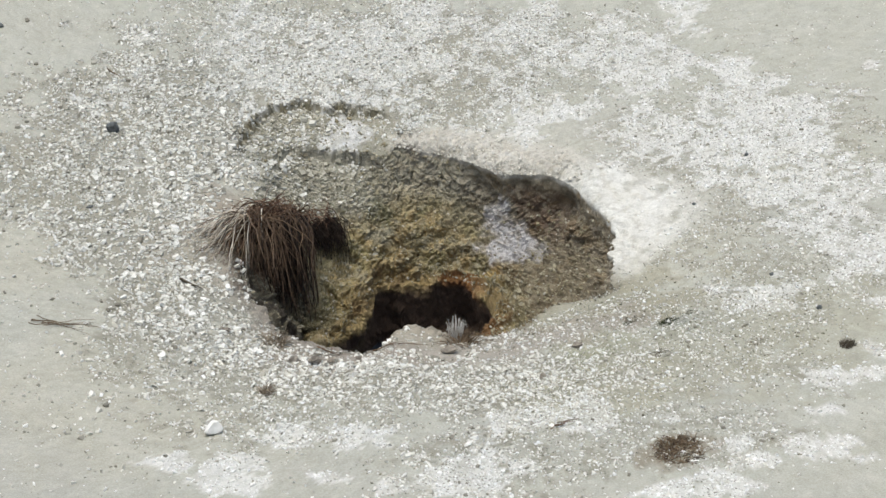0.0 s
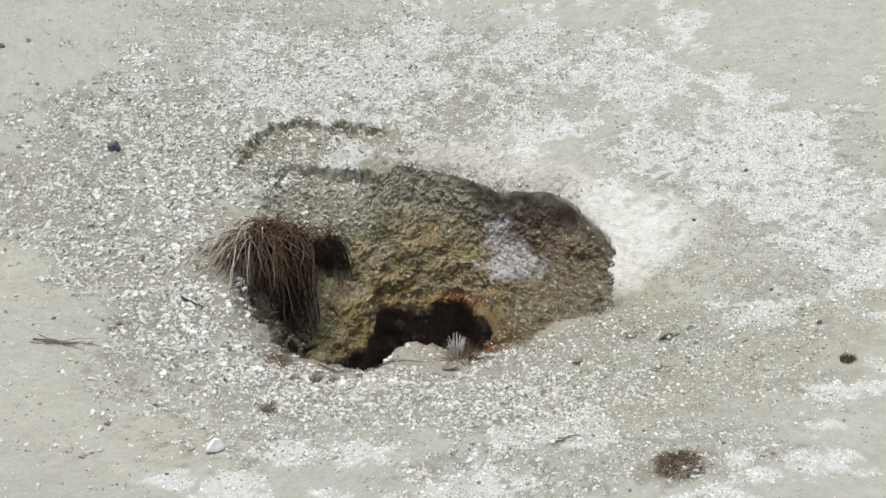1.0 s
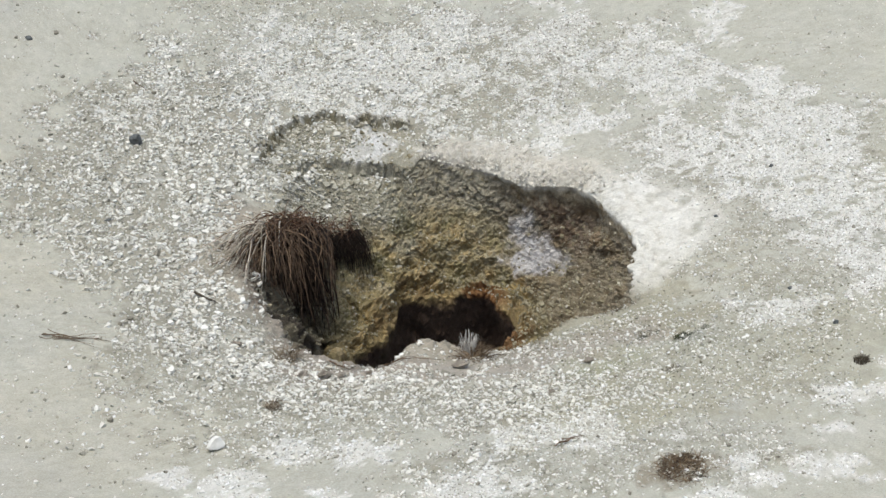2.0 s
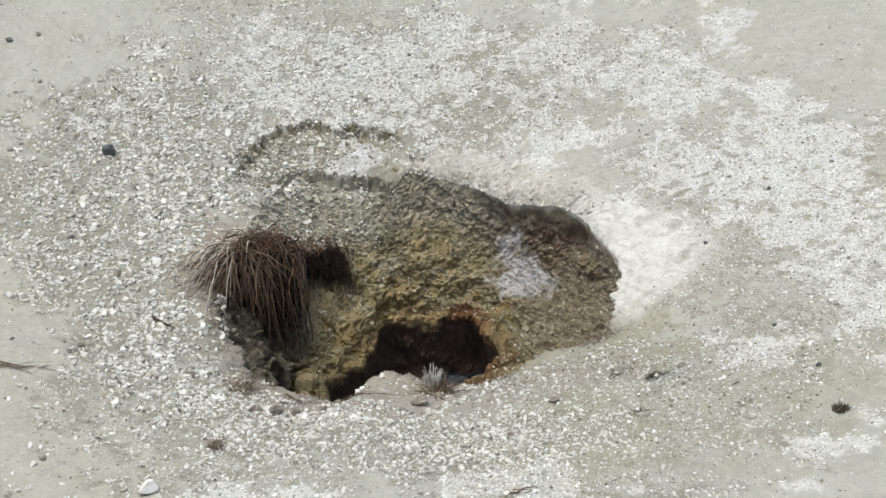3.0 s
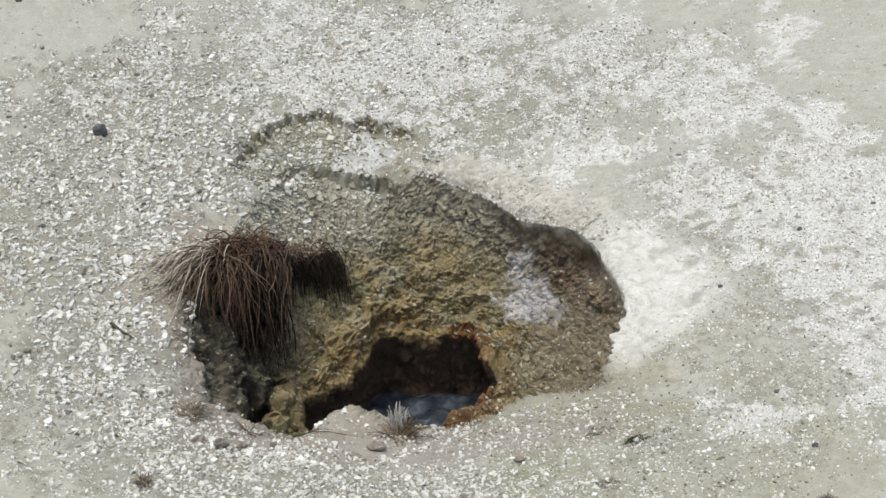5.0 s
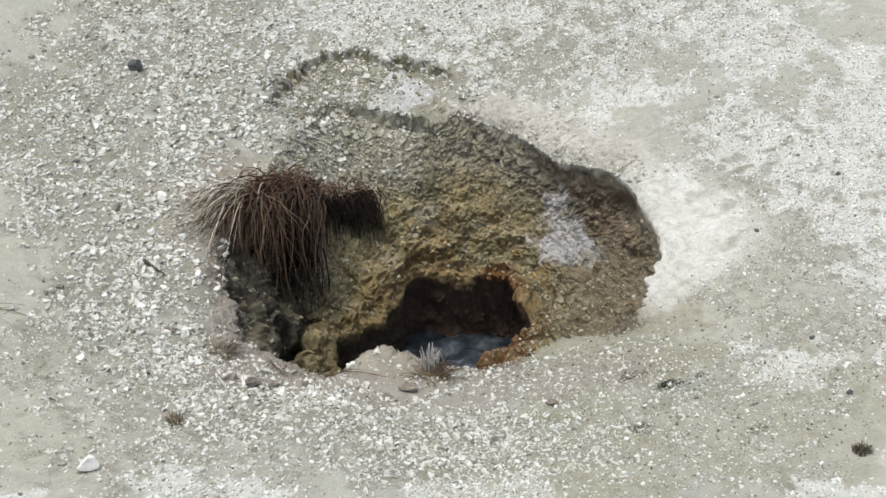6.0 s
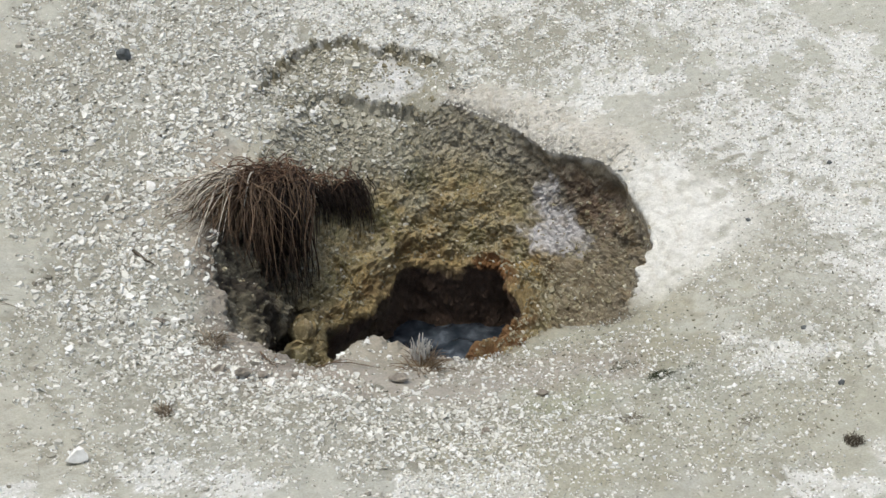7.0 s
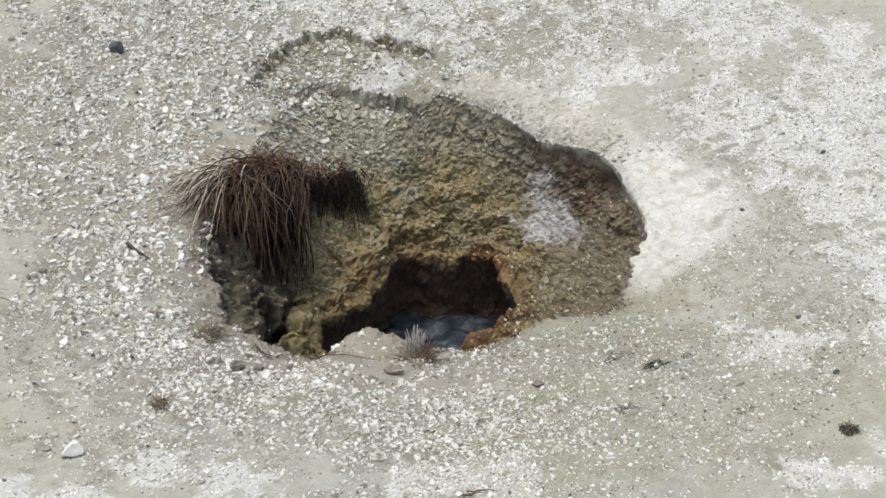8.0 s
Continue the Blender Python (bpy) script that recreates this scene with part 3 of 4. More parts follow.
blend(wall * fleck * 0.6 * (1 - 0.4 * smooth(0.2, 0.4, pts[:, 0])), (0.50, 0.46, 0.35))
cracks = 1 - 0.5 * smooth(0.15, 0.6, fbm(pts, 34, 3, 88, 0.6))
blend(wall * spot(0.395, 0.77, -0.385, 0.14, 0.17, 0.10, 0.9) * cracks, (0.67, 0.65, 0.65))
blend(wall * spot(0.51, 0.63, -0.39, 0.06, 0.06, 0.035, 0.9) * cracks * 0.9, (0.52, 0.50, 0.48))
blend(wall * spot(-0.076, 0.935, -0.42, 0.06, 0.06, 0.04, 0.8) * 0.6, (0.40, 0.40, 0.33))
# slightly darker along the groove above the ridge
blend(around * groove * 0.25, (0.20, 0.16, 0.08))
rust = smooth(0.70, 0.95, UU + 0.08 * fbm(pts, 8, 2, 77)) * smooth(0.0, 0.4, UU)
blend(rust * 0.8, (0.47, 0.345, 0.165))
blend(spot(0.30, 0.66, -0.51, 0.06, 0.07, 0.05, 0.7) * 0.8, (0.44, 0.31, 0.12))
blend(rust * smooth(-0.1, 0.6, fbm(pts, 16, 3, 83)) * 0.55, (0.17, 0.10, 0.045))
blend(rust * smooth(0.2, 0.7, fbm(pts, 21, 3, 84)) * 0.6, (0.44, 0.33, 0.15))
blend(rust * spot(0.20, 0.72, -0.56, 0.11, 0.14, 0.10, 0.8) * 0.8, (0.25, 0.10, 0.035))
blend(spot(0.19, 0.33, -0.57, 0.13, 0.20, 0.10, 0.8) * (UU > 0.6) * 0.85, (0.20, 0.10, 0.045))
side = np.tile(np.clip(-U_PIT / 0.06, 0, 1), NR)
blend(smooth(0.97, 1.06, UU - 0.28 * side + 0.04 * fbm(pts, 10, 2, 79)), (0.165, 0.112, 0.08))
blend(smooth(0.99, 1.06, UU) * (1 - smooth(1.45, 1.7, UU)) * smooth(100, 120, DEG) * (1 - smooth(205, 220, DEG)) * smooth(-0.5, 0.4, fbm(pts, 9, 2, 87)) * 0.8, (0.25, 0.19, 0.12))
# left face: darker overall, near-black streaks painted for shaded gaps between columns
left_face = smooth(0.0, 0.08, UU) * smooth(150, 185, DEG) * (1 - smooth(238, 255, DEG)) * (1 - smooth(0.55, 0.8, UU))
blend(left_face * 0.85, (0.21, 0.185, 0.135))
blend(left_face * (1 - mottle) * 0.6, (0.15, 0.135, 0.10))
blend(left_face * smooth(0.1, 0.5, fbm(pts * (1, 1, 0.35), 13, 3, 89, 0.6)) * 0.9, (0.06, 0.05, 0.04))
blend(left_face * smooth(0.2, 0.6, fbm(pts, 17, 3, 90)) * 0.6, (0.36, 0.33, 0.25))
blend(spot(-0.40, 0.26, -0.56, 0.11, 0.26, 0.14, 0.8) * 0.75, (0.21, 0.18, 0.10))
# shade and wet rock of the cleft, painted near-black over the trough
blend(CLEFT_SHADE, (0.05, 0.04, 0.03))
# dark wet rock in the small pocket, with the hole's shade painted in
blend(spot(0.262, 0.512, -0.56, 0.035, 0.035, 0.035, 0.3) * 0.9, (0.05, 0.03, 0.02))
wet = smooth(0.9, 1.1, UU) * 0.8
tone_var = 1 + 0.10 * fbm(pts, 55, 2, 81) * near
tint *= tone_var[:, None]
tint = np.clip(tint, 0.01, 0.85)

quads_i = np.arange((NR - 1) * TURNS)
ri, ti = quads_i // TURNS, quads_i % TURNS
tn = (ti + 1) % TURNS
A, B, C, D = ri * TURNS + ti, ri * TURNS + tn, (ri + 1) * TURNS + tn, (ri + 1) * TURNS + ti
tris = np.concatenate([np.stack([A, D, C], 1), np.stack([A, C, B], 1)])
last = (NR - 1) * TURNS
cap = np.stack([last + np.arange(TURNS), np.full(TURNS, len(pts)), last + (np.arange(TURNS) + 1) % TURNS], 1)
all_pts = np.vstack([pts, [[MID[0], MID[1], -1.13]]])
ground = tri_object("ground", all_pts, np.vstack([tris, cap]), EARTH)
ground.data.polygons.foreach_set("use_smooth", [True] * len(ground.data.polygons))
ground.data.set_sharp_from_angle(angle=radians(42))
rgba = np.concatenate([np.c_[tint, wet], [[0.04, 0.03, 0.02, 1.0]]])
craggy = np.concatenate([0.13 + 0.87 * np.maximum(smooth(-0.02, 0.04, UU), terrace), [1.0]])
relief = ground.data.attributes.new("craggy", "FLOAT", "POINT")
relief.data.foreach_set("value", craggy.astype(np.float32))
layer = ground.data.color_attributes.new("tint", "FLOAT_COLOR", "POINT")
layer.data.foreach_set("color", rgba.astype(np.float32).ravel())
tagged(ground, "pale grey geothermal mud flat with an ochre-walled steaming vent hole", "ground", kind="structure")


# ---- hot pool in the vent ----
def pool():
    n, m = 90, 34
    verts, faces = [], []
    for j in range(m):
        for i in range(n):
            a = 2 * math.pi * i / n
            r = 0.56 * (j + 0.02) / m
            x, y = MID[0] + r * math.cos(a), MID[1] + r * math.sin(a)
            verts.append((x, y, 0.0))
    v = np.array(verts)
    v[:, 2] = WATER_Z + 0.012 * fbm(v, 11, 3, 91)
    boil = np.hypot(v[:, 0] - 0.06, v[:, 1] - 0.60)
    v[:, 2] += 0.030 * np.exp(-(boil / 0.09) ** 2) * (1 + 0.6 * fbm(v, 40, 2, 93)) + 0.008 * np.cos(boil * 60) * np.exp(-(boil / 0.2) ** 2)
    for j in range(m - 1):
        for i in range(n):
            k = (i + 1) % n
            faces.append((j * n + i, (j + 1) * n + i, (j + 1) * n + k, j * n + k))
    ob = mesh_object("water", v, faces, WATER, flat=False)
    return tagged(ob, "dark steaming pool of rippling hot water in the vent", "water", kind="structure")


pool()


# ---- loose chips and crumbs ----
def scatter(name, xyz, size, flatness, sides, seed, mat, normals=None):
    """Many small angular chips, one mesh."""
    rng = np.random.default_rng(seed)
    n = len(xyz)
    ang = np.linspace(0, 2 * math.pi, sides, endpoint=False)[None] + rng.uniform(-0.5, 0.5, (n, sides))
    rad = rng.uniform(0.5, 1.15, (n, sides))
    stretch = rng.uniform(0.4, 1.0, n)
    base = np.stack([np.cos(ang) * rad, np.sin(ang) * rad * stretch[:, None], np.full((n, sides), -0.25)], 2)
    top = base * (0.88, 0.88, 0) + rng.normal(0, 0.05, (n, sides, 3)) + (0, 0, 1)
    local = np.concatenate([base, top], 1)
    local[:, :, 2] *= (flatness * rng.uniform(0.6, 1.3, n))[:, None]
    local *= (size / 2)[:, None, None]
    yaw, tilt, dirn = rng.uniform(0, 6.28, n), np.abs(rng.normal(0, 0.75, n)), rng.uniform(0, 6.28, n)
    up = np.stack([np.sin(tilt) * np.cos(dirn), np.sin(tilt) * np.sin(dirn), np.cos(tilt)], 1)
    if normals is not None:
        up = normals + 0.5 * up
        up /= np.linalg.norm(up, axis=1, keepdims=True)
    ref = np.stack([np.cos(yaw), np.sin(yaw), np.zeros(n)], 1)
    ex = np.cross(ref, up)
    ex /= np.linalg.norm(ex, axis=1, keepdims=True) + 1e-9
    ey = np.cross(up, ex)
    world_v = xyz[:, None] + local[:, :, :1] * ex[:, None] + local[:, :, 1:2] * ey[:, None] + local[:, :, 2:] * up[:, None]
    s = sides
    f = [(i, (i + 1) % s, s + (i + 1) % s) for i in range(s)] + [(i, s + (i + 1) % s, s + i) for i in range(s)]
    f += [(s, s + i, s + i + 1) for i in range(1, s - 1)]
    f = np.array(f)
    idx = (np.arange(n)[:, None, None] * 2 * s + f[None]).reshape(-1, 3)
    ob = tri_object(name, world_v.reshape(-1, 3), idx, mat)
    ob.data.shade_flat()
    return ob


def open_spots(count, weight, seed, box=(-2.1, 2.4, -1.8, 3.1)):
    """Random spots on the open ground, thinned by a weight that depends on the layout there."""
    rng = np.random.default_rng(seed)
    x, y = rng.uniform(box[0], box[1], count), rng.uniform(box[2], box[3], count)
    th, r = polar(x, y)
    free = r > ring(RIM, th) - 0.01
    w = weight(x, y, th, r) * free
    keep = rng.uniform(0, 1, count) < w
    x, y = x[keep], y[keep]
    return np.stack([x, y, ground_z(x, y)], 1), rng


def thinned(x, y, deg, d):
    """Fewer chips on the crumbling soil of the near lip and behind the tussock."""
    soil = 0.9 * np.exp(-(d / 0.14) ** 2) * ((deg > 175) & (deg < 330)) * (0.75 + 0.25 * (deg < 250))
    return np.clip(1 - soil - 0.75 * np.exp(-((x + 0.20) / 0.11) ** 4 - ((y - 1.19) / 0.06) ** 4) - 0.8 * np.exp(-((x + 0.71) / 0.13) ** 2 - ((y - 0.67) / 0.10) ** 2), 0, 1)


def coarse_weight(x, y, th, r):
    crust, coarse, sparse = layout(x, y)
    deg = np.degrees(th) % 360
    d = r - ring(RIM, th)
    rimward = np.exp(-d / 0.35) * ((deg > 100) & (deg < 288))
    thin = thinned(x, y, deg, d)
    p = np.stack([x, y, np.zeros_like(x)], 1)
    clump = (0.45 + 0.9 * smooth(-0.35, 0.45, fbm(p, 9, 3, 57))) * (0.4 + 1.0 * smooth(-0.3, 0.4, fbm(p, 27, 2, 59)))
    return np.clip(thin * clump * (0.028 + 1.0 * coarse + 0.24 * sparse + 0.26 * rimward + 0.04 * crust) * (1 - 0.95 * pale_apron(th, r)), 0, 1)


def crumb_weight(x, y, th, r):
    crust, coarse, sparse = layout(x, y)
    thin = thinned(x, y, np.degrees(th) % 360, r - ring(RIM, th))
    return np.clip(thin * (0.012 + 0.85 * crust + 0.19 * coarse + 0.22 * sparse) * (1 - 0.9 * pale_apron(th, r)), 0, 1)


def chip_size(xyz, rng):
    th, r = polar(xyz[:, 0], xyz[:, 1])
    deg = np.degrees(th) % 360
    big = np.exp(-(r / 1.1) ** 2) * ((deg > 120) & (deg < 230))
    return (0.007 + 0.009 * rng.gamma(1.4, 0.55, len(xyz)).clip(0, 2.8)) * (1 + 0.65 * big) * (1 - 0.22 * smooth(0.0, 0.5, xyz[:, 0]))


xyz, rng = open_spots(250000, coarse_weight, 101)
tagged(scatter("gravel", xyz, chip_size(xyz, rng), 0.46, 5, 102, CHIPS), "loose pale flakes of sinter gravel scattered over mud", "gravel", kind="stuff")
xyz, rng = open_spots(210000, crumb_weight, 103)
tagged(scatter("sinter_crumbs", xyz, 0.005 + 0.006 * rng.gamma(1.5, 0.6, len(xyz)).clip(0, 3), 0.35, 4, 104, CRUMBS), "fine white sinter crumbs in crusty patches on the mud", "gravel", kind="stuff")



def dark_weight(x, y, th, r):
    return np.clip(0.003 + 0.12 * np.exp(-((x - 1.25) / 0.38) ** 2 - ((y + 0.30) / 0.45) ** 2) + 0.20 * np.exp(-((x - 0.85) / 0.40) ** 2 - ((y + 0.75) / 0.28) ** 2) + 0.32 * np.exp(-((x - 0.48) / 0.36) ** 2 - ((y + 0.36) / 0.22) ** 2) + 0.10 * np.exp(-((x - 0.1) / 0.5) ** 2 - ((y + 0.6) / 0.2) ** 2), 0, 1) * (1 - pale_apron(th, r))


def fine_weight(x, y, th, r):
    crust, coarse, sparse = layout(x, y)
    deg, d = np.degrees(th) % 360, r - ring(RIM, th)
    soil = 0.8 * np.exp(-(d / 0.15) ** 2) * ((deg > 175) & (deg < 330))
    return np.clip(0.05 + 0.75 * sparse + 0.08 * crust + 0.15 * coarse + soil, 0, 1) * (1 - pale_apron(th, r))


xyz, rng = open_spots(150000, fine_weight, 110)
tagged(scatter("fine_grit", xyz, rng.uniform(0.004, 0.010, len(xyz)), 0.5, 4, 111, FINE), "fine grey-beige grit strewn over the mud", "gravel", kind="stuff")
xyz, rng = open_spots(95000, dark_weight, 107)
tagged(scatter("dark_grit", xyz, rng.uniform(0.005, 0.015, len(xyz)), 0.35, 4, 108, GRITS), "small dark brown and olive grit on damp mud", "gravel", kind="stuff")

# broken crust along the high lip
def lip_weight(x, y, th, r):
    return 0.6 * pale_apron(th, r) * np.exp(-np.maximum(r - ring(RIM, th), 0) / 0.07) * smooth(10, 30, np.degrees(th))


xyz, rng = open_spots(60000, lip_weight, 112, (-0.1, 0.95, 0.2, 1.4))
tagged(scatter("lip_rubble", xyz, 0.004 + 0.006 * rng.gamma(1.3, 0.6, len(xyz)).clip(0, 3), 0.5, 5, 113, LIP), "cream crumbs of broken sinter along the vent's high lip", "gravel", kind="stuff")

# spall on the ledges inside the vent
STEP_STONE = chip_material("olive_step_rubble", [(0.0, (0.14, 0.12, 0.08)), (0.4, (0.29, 0.265, 0.195)), (0.75, (0.44, 0.415, 0.34)), (1.0, (0.68, 0.66, 0.60))])
rng = np.random.default_rng(105)
normal = grid_normals(pts)
normal *= np.sign(normal[(NR // 3) * TURNS, 2])
cand = np.where(((UU > 0.0) | (terrace > 0.5)) & (UU < 0.95) & (normal[:, 2] > 0.2))[0]
steps = np.where((np.maximum(face, 0.9 * ledge_face) > 0.3) & (UU < 0.15))[0]
crumbly = smooth(0.0, 0.5, fbm(pts[steps], 14, 2, 92)) + 0.03
pick = rng.choice(steps, 360, replace=False, p=crumbly / crumbly.sum())
tagged(scatter("step_rubble", pts[pick] + (0, 0, 0.002), 0.006 + 0.010 * rng.gamma(1.3, 0.6, len(pick)).clip(0, 2.6), 0.6, 6, 114, STEP_STONE, normal[pick]), "crumbling olive-brown lumps along a low broken step", "rubble", kind="stuff")
bare = 1 - 0.75 * np.exp(-((pts[cand, 0] + 0.20) / 0.11) ** 4 - ((pts[cand, 1] - 1.19) / 0.06) ** 4)
gravelly = bare * gentle[cand] * (UU[cand] < 0.45) * (1 - smooth(0.2, 0.45, UU[cand]))
pick = rng.choice(cand, 5200, replace=False, p=gravelly / gravelly.sum())
tagged(scatter("slope_gravel", pts[pick], 0.006 + 0.010 * rng.gamma(1.2, 0.6, len(pick)).clip(0, 3.6), 0.45, 4, 109, SLOPE, normal[pick]), "pale sinter chips sliding down the broken side of the vent", "gravel", kind="stuff")
odds = bare * (1 - 0.8 * gravelly) * (1 + 3 * (face[cand] > 0.25)) * np.where((pts[cand, 1] < 0.5) & (pts[cand, 0] < 0.2), 0.4, 1.0) * np.where(pts[cand, 0] > 0.28, 1.3, 1.0) * np.where(np.hypot(pts[cand, 0] - 0.37, pts[cand, 1] - 0.82) < 0.17, 0.15, 1.0)
pick = rng.choice(cand, 5200, replace=False, p=odds / odds.sum())
tagged(scatter("wall_spall", pts[pick], 0.005 + 0.007 * rng.gamma(1.5, 0.6, len(pick)).clip(0, 3), 0.55, 5, 106, SPALL, normal[pick]), "stained grit and spalled chips lodged on the vent walls", "rubble", kind="stuff")


# ---- dead grass and roots ----
def strand_mesh(paths, radii):
    """Thin three-sided tapering blades along the given paths (n, k, 3)."""
    n, k, _ = paths.shape
    tang = np.gradient(paths, axis=1)
    tang /= np.linalg.norm(tang, axis=2, keepdims=True) + 1e-9
    side = np.cross(tang, np.array((0.31, 0.77, 0.55)))
    side /= np.linalg.norm(side, axis=2, keepdims=True) + 1e-9
    other = np.cross(tang, side)
    taper = np.linspace(1, 0.25, k)[None, :, None] * radii[:, None, None]
    rings_ = [paths + taper * (math.cos(a) * side + math.sin(a) * other) for a in (0, 2.094, 4.189)]
    v = np.stack(rings_, 2).reshape(-1, 3)
    f = []
    for j in range(k - 1):
        for s in range(3):
            a, b = j * 3 + s, j * 3 + (s + 1) % 3
            f += [(a, b, b + 3), (a, b + 3, a + 3)]
    f.append((3 * k - 3, 3 * k - 2, 3 * k - 1))
    f = np.array(f)
    return v, (np.arange(n)[:, None, None] * 3 * k + f[None]).reshape(-1, 3)


def strands(name, parent, mat, paths, radii, label=""):
    v, t = strand_mesh(paths, radii)
    ob = tri_object(name, v - np.array(parent.location), t, mat)
    ob.parent = parent
    if label:
        ob["label"] = label
    return ob


def lump(name, parent, mat, centre, size, seed, rough=0.25, label="", turn=0.0):
    bm = bmesh.new()
    bmesh.ops.create_icosphere(bm, subdivisions=4, radius=1)
    v = np.array([q.co[:] for q in bm.verts])
    v *= (1 + rough * fbm(v + seed, 1.6, 3, seed))[:, None]
    v *= size
    c, s = math.cos(turn), math.sin(turn)
    v = v @ np.array(((c, s, 0), (-s, c, 0), (0, 0, 1))) + np.array(centre)
    for q, co in zip(bm.verts, v):
        q.co = co - np.array(parent.location)
    me = bpy.data.meshes.new(name)
    bm.to_mesh(me)
    bm.free()
    me.materials.append(mat)
    ob = new(name, me)
    ob.parent = parent
    if label:
        ob["label"] = label
    return ob


def blades(parent, mat, paths, radii, single, rest="thatch", label=""):
    """The first few blades one by one, the rest as one thatch."""
    for i in range(single):
        strands("blade", parent, mat, paths[i:i + 1], radii[i:i + 1], label)
    ob = strands(rest, parent, mat, paths[single:], radii[single:], label)
    return tagged(ob, kind="stuff")


def tussock():
    base = new("grass_tussock")
    base.location = (-0.58, 0.48, -0.12)
    rng = np.random.default_rng(201)
    k = 10
    t = np.linspace(0, 1, k)
    along = np.array((0.80, 0.60, 0.0))
    edge_a, edge_b = np.array((-0.675, 0.475, -0.062)), np.array((0.235, 0.21, -0.105))

    def droop(n, s, heading, pitch, bend, steepest, length, wander):
        """Blades that leave the edge, arch over and hang."""
        paths = np.zeros((n, k, 3))
        paths[:, 0] = edge_a + edge_b * s[:, None] + rng.normal(0, 0.028, (n, 3)) * (1, 1, 0.5)
        paths[:, 0, 2] += 0.018 * np.sin(np.pi * np.clip(s, 0, 1) ** 0.8)
        for i in range(1, k):
            go = length / (k - 1)
            paths[:, i] = paths[:, i - 1] + np.stack([np.cos(heading) * np.cos(pitch), np.sin(heading) * np.cos(pitch), np.sin(pitch)], 1) * go[:, None]
            pitch = np.maximum(pitch - bend, steepest)
            heading = heading + rng.normal(0, wander, n)
            th, r = polar(paths[:, i, 0], paths[:, i, 1])
            over = r > ring(RIM, th) - 0.02
            floor_z = np.where(over, ground_z(paths[:, i, 0], paths[:, i, 1]), wall_z(paths[:, i, 0], paths[:, i, 1]) + 0.02) + 0.004 + 0.02 * rng.uniform(0, 1, n)
            paths[:, i, 2] = np.maximum(paths[:, i, 2], floor_z)
        wave, turn_ = rng.uniform(2, 7, (n, 1)), rng.uniform(0, 6.28, (n, 1))
        return paths + (np.sin(t[None] * wave + turn_) * t[None] * 0.022)[:, :, None] * along

    # dark inner strands behind, hanging into the hole; near-black stands for shadow gaps
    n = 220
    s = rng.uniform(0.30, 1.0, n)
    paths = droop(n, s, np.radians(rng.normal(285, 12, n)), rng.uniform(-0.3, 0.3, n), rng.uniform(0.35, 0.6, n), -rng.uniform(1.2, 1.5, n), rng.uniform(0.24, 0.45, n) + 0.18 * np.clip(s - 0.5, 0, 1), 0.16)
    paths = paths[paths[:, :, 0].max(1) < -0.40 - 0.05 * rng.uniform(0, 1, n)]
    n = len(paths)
    tagged(strands("inner_thatch", base, SHADED_ROOTS, paths, rng.uniform(0.0025, 0.0050, n), "dead roots hanging into the vent, near-black with painted shade"), kind="stuff")
    # the outer blades: brown where the crown is thick, tan towards the open side
    for mat, n, low, high, far in ((SEAR, 210, 0.25, 1.0, 0.44), (DEAD, 230, 0.04, 0.85, 0.36)):
        s = low + (high - low) * rng.uniform(0, 1, n)
        paths = droop(n, s, np.radians(237 + 51 * s + rng.normal(0, 18, n)), rng.uniform(-0.2, 0.95, n), rng.uniform(0.18, 0.60, n), -rng.uniform(0.9, 1.5, n), far * rng.beta(3.0, 2.0, n) + 0.08, 0.24)
        paths = paths[paths[:, :, 0].max(1) < -0.39 - 0.06 * rng.uniform(0, 1, n)]
        blades(base, mat, paths, rng.uniform(0.0016, 0.0044, len(paths)), 110)
    # a fan of stiffer blades to the side of the crown, lying out over the edge
    n = 110
    s = rng.uniform(-0.05, 0.30, n)
    paths = droop(n, s, np.radians(rng.normal(241, 15, n)), rng.uniform(-0.1, 0.5, n), rng.uniform(0.08, 0.26, n), -rng.uniform(0.7, 1.2, n), rng.uniform(0.10, 0.27, n), 0.14)
    tagged(strands("side_fan", base, TAN, paths, rng.uniform(0.0018, 0.0036, n), "stiff tan-brown blades fanning over the edge"), kind="stuff")
    # red-brown curls on the crown
    n = 620
    s = rng.uniform(-0.05, 1.0, n)
    root = edge_a + np.array((0.0, 0.02, 0.005)) + edge_b * s[:, None] * 0.9 + rng.normal(0, 0.026, (n, 3)) * (1, 1, 0.6) + np.array((0, 0, 0.025)) * np.sin(np.pi * np.clip(s, 0, 1))[:, None]
    bearing, tip, length = rng.uniform(0, 6.28, n), rng.uniform(-0.3, 1.1, n), rng.uniform(0.05, 0.13, n)
    paths = np.zeros((n, k, 3))
    paths[:, 0] = root
    twist, drop = rng.normal(0, 0.38, n), rng.uniform(0.05, 0.35, n)
    for i in range(1, k):
        go = length / (k - 1)
        paths[:, i] = paths[:, i - 1] + np.stack([np.cos(bearing) * np.cos(tip), np.sin(bearing) * np.cos(tip), np.sin(tip)], 1) * go[:, None]
        bearing, tip = bearing + twist, np.maximum(tip - drop, -0.9)
    side = rng.uniform(0, 1, n) < 0.10
    paths[side] += np.array((-0.40, 0.77, -0.215)) - paths[side][:, :1] + (rng.uniform(-1, 1, (n, 1, 1)) * np.array((0.085, 0.065, -0.02)) + rng.normal(0, 0.012, (n, 1, 3)))[side]
    blades(base, TANGLE, paths, rng.uniform(0.0016, 0.0032, n), 60, "tangle", "red-brown curled dead blade")
    # bleached blades spread sideways over the gravel
    n = 58
    root = np.array((-0.68, 0.47, -0.045)) + rng.normal(0, 0.02, (n, 3)) * (1.3, 1.3, 0.3)
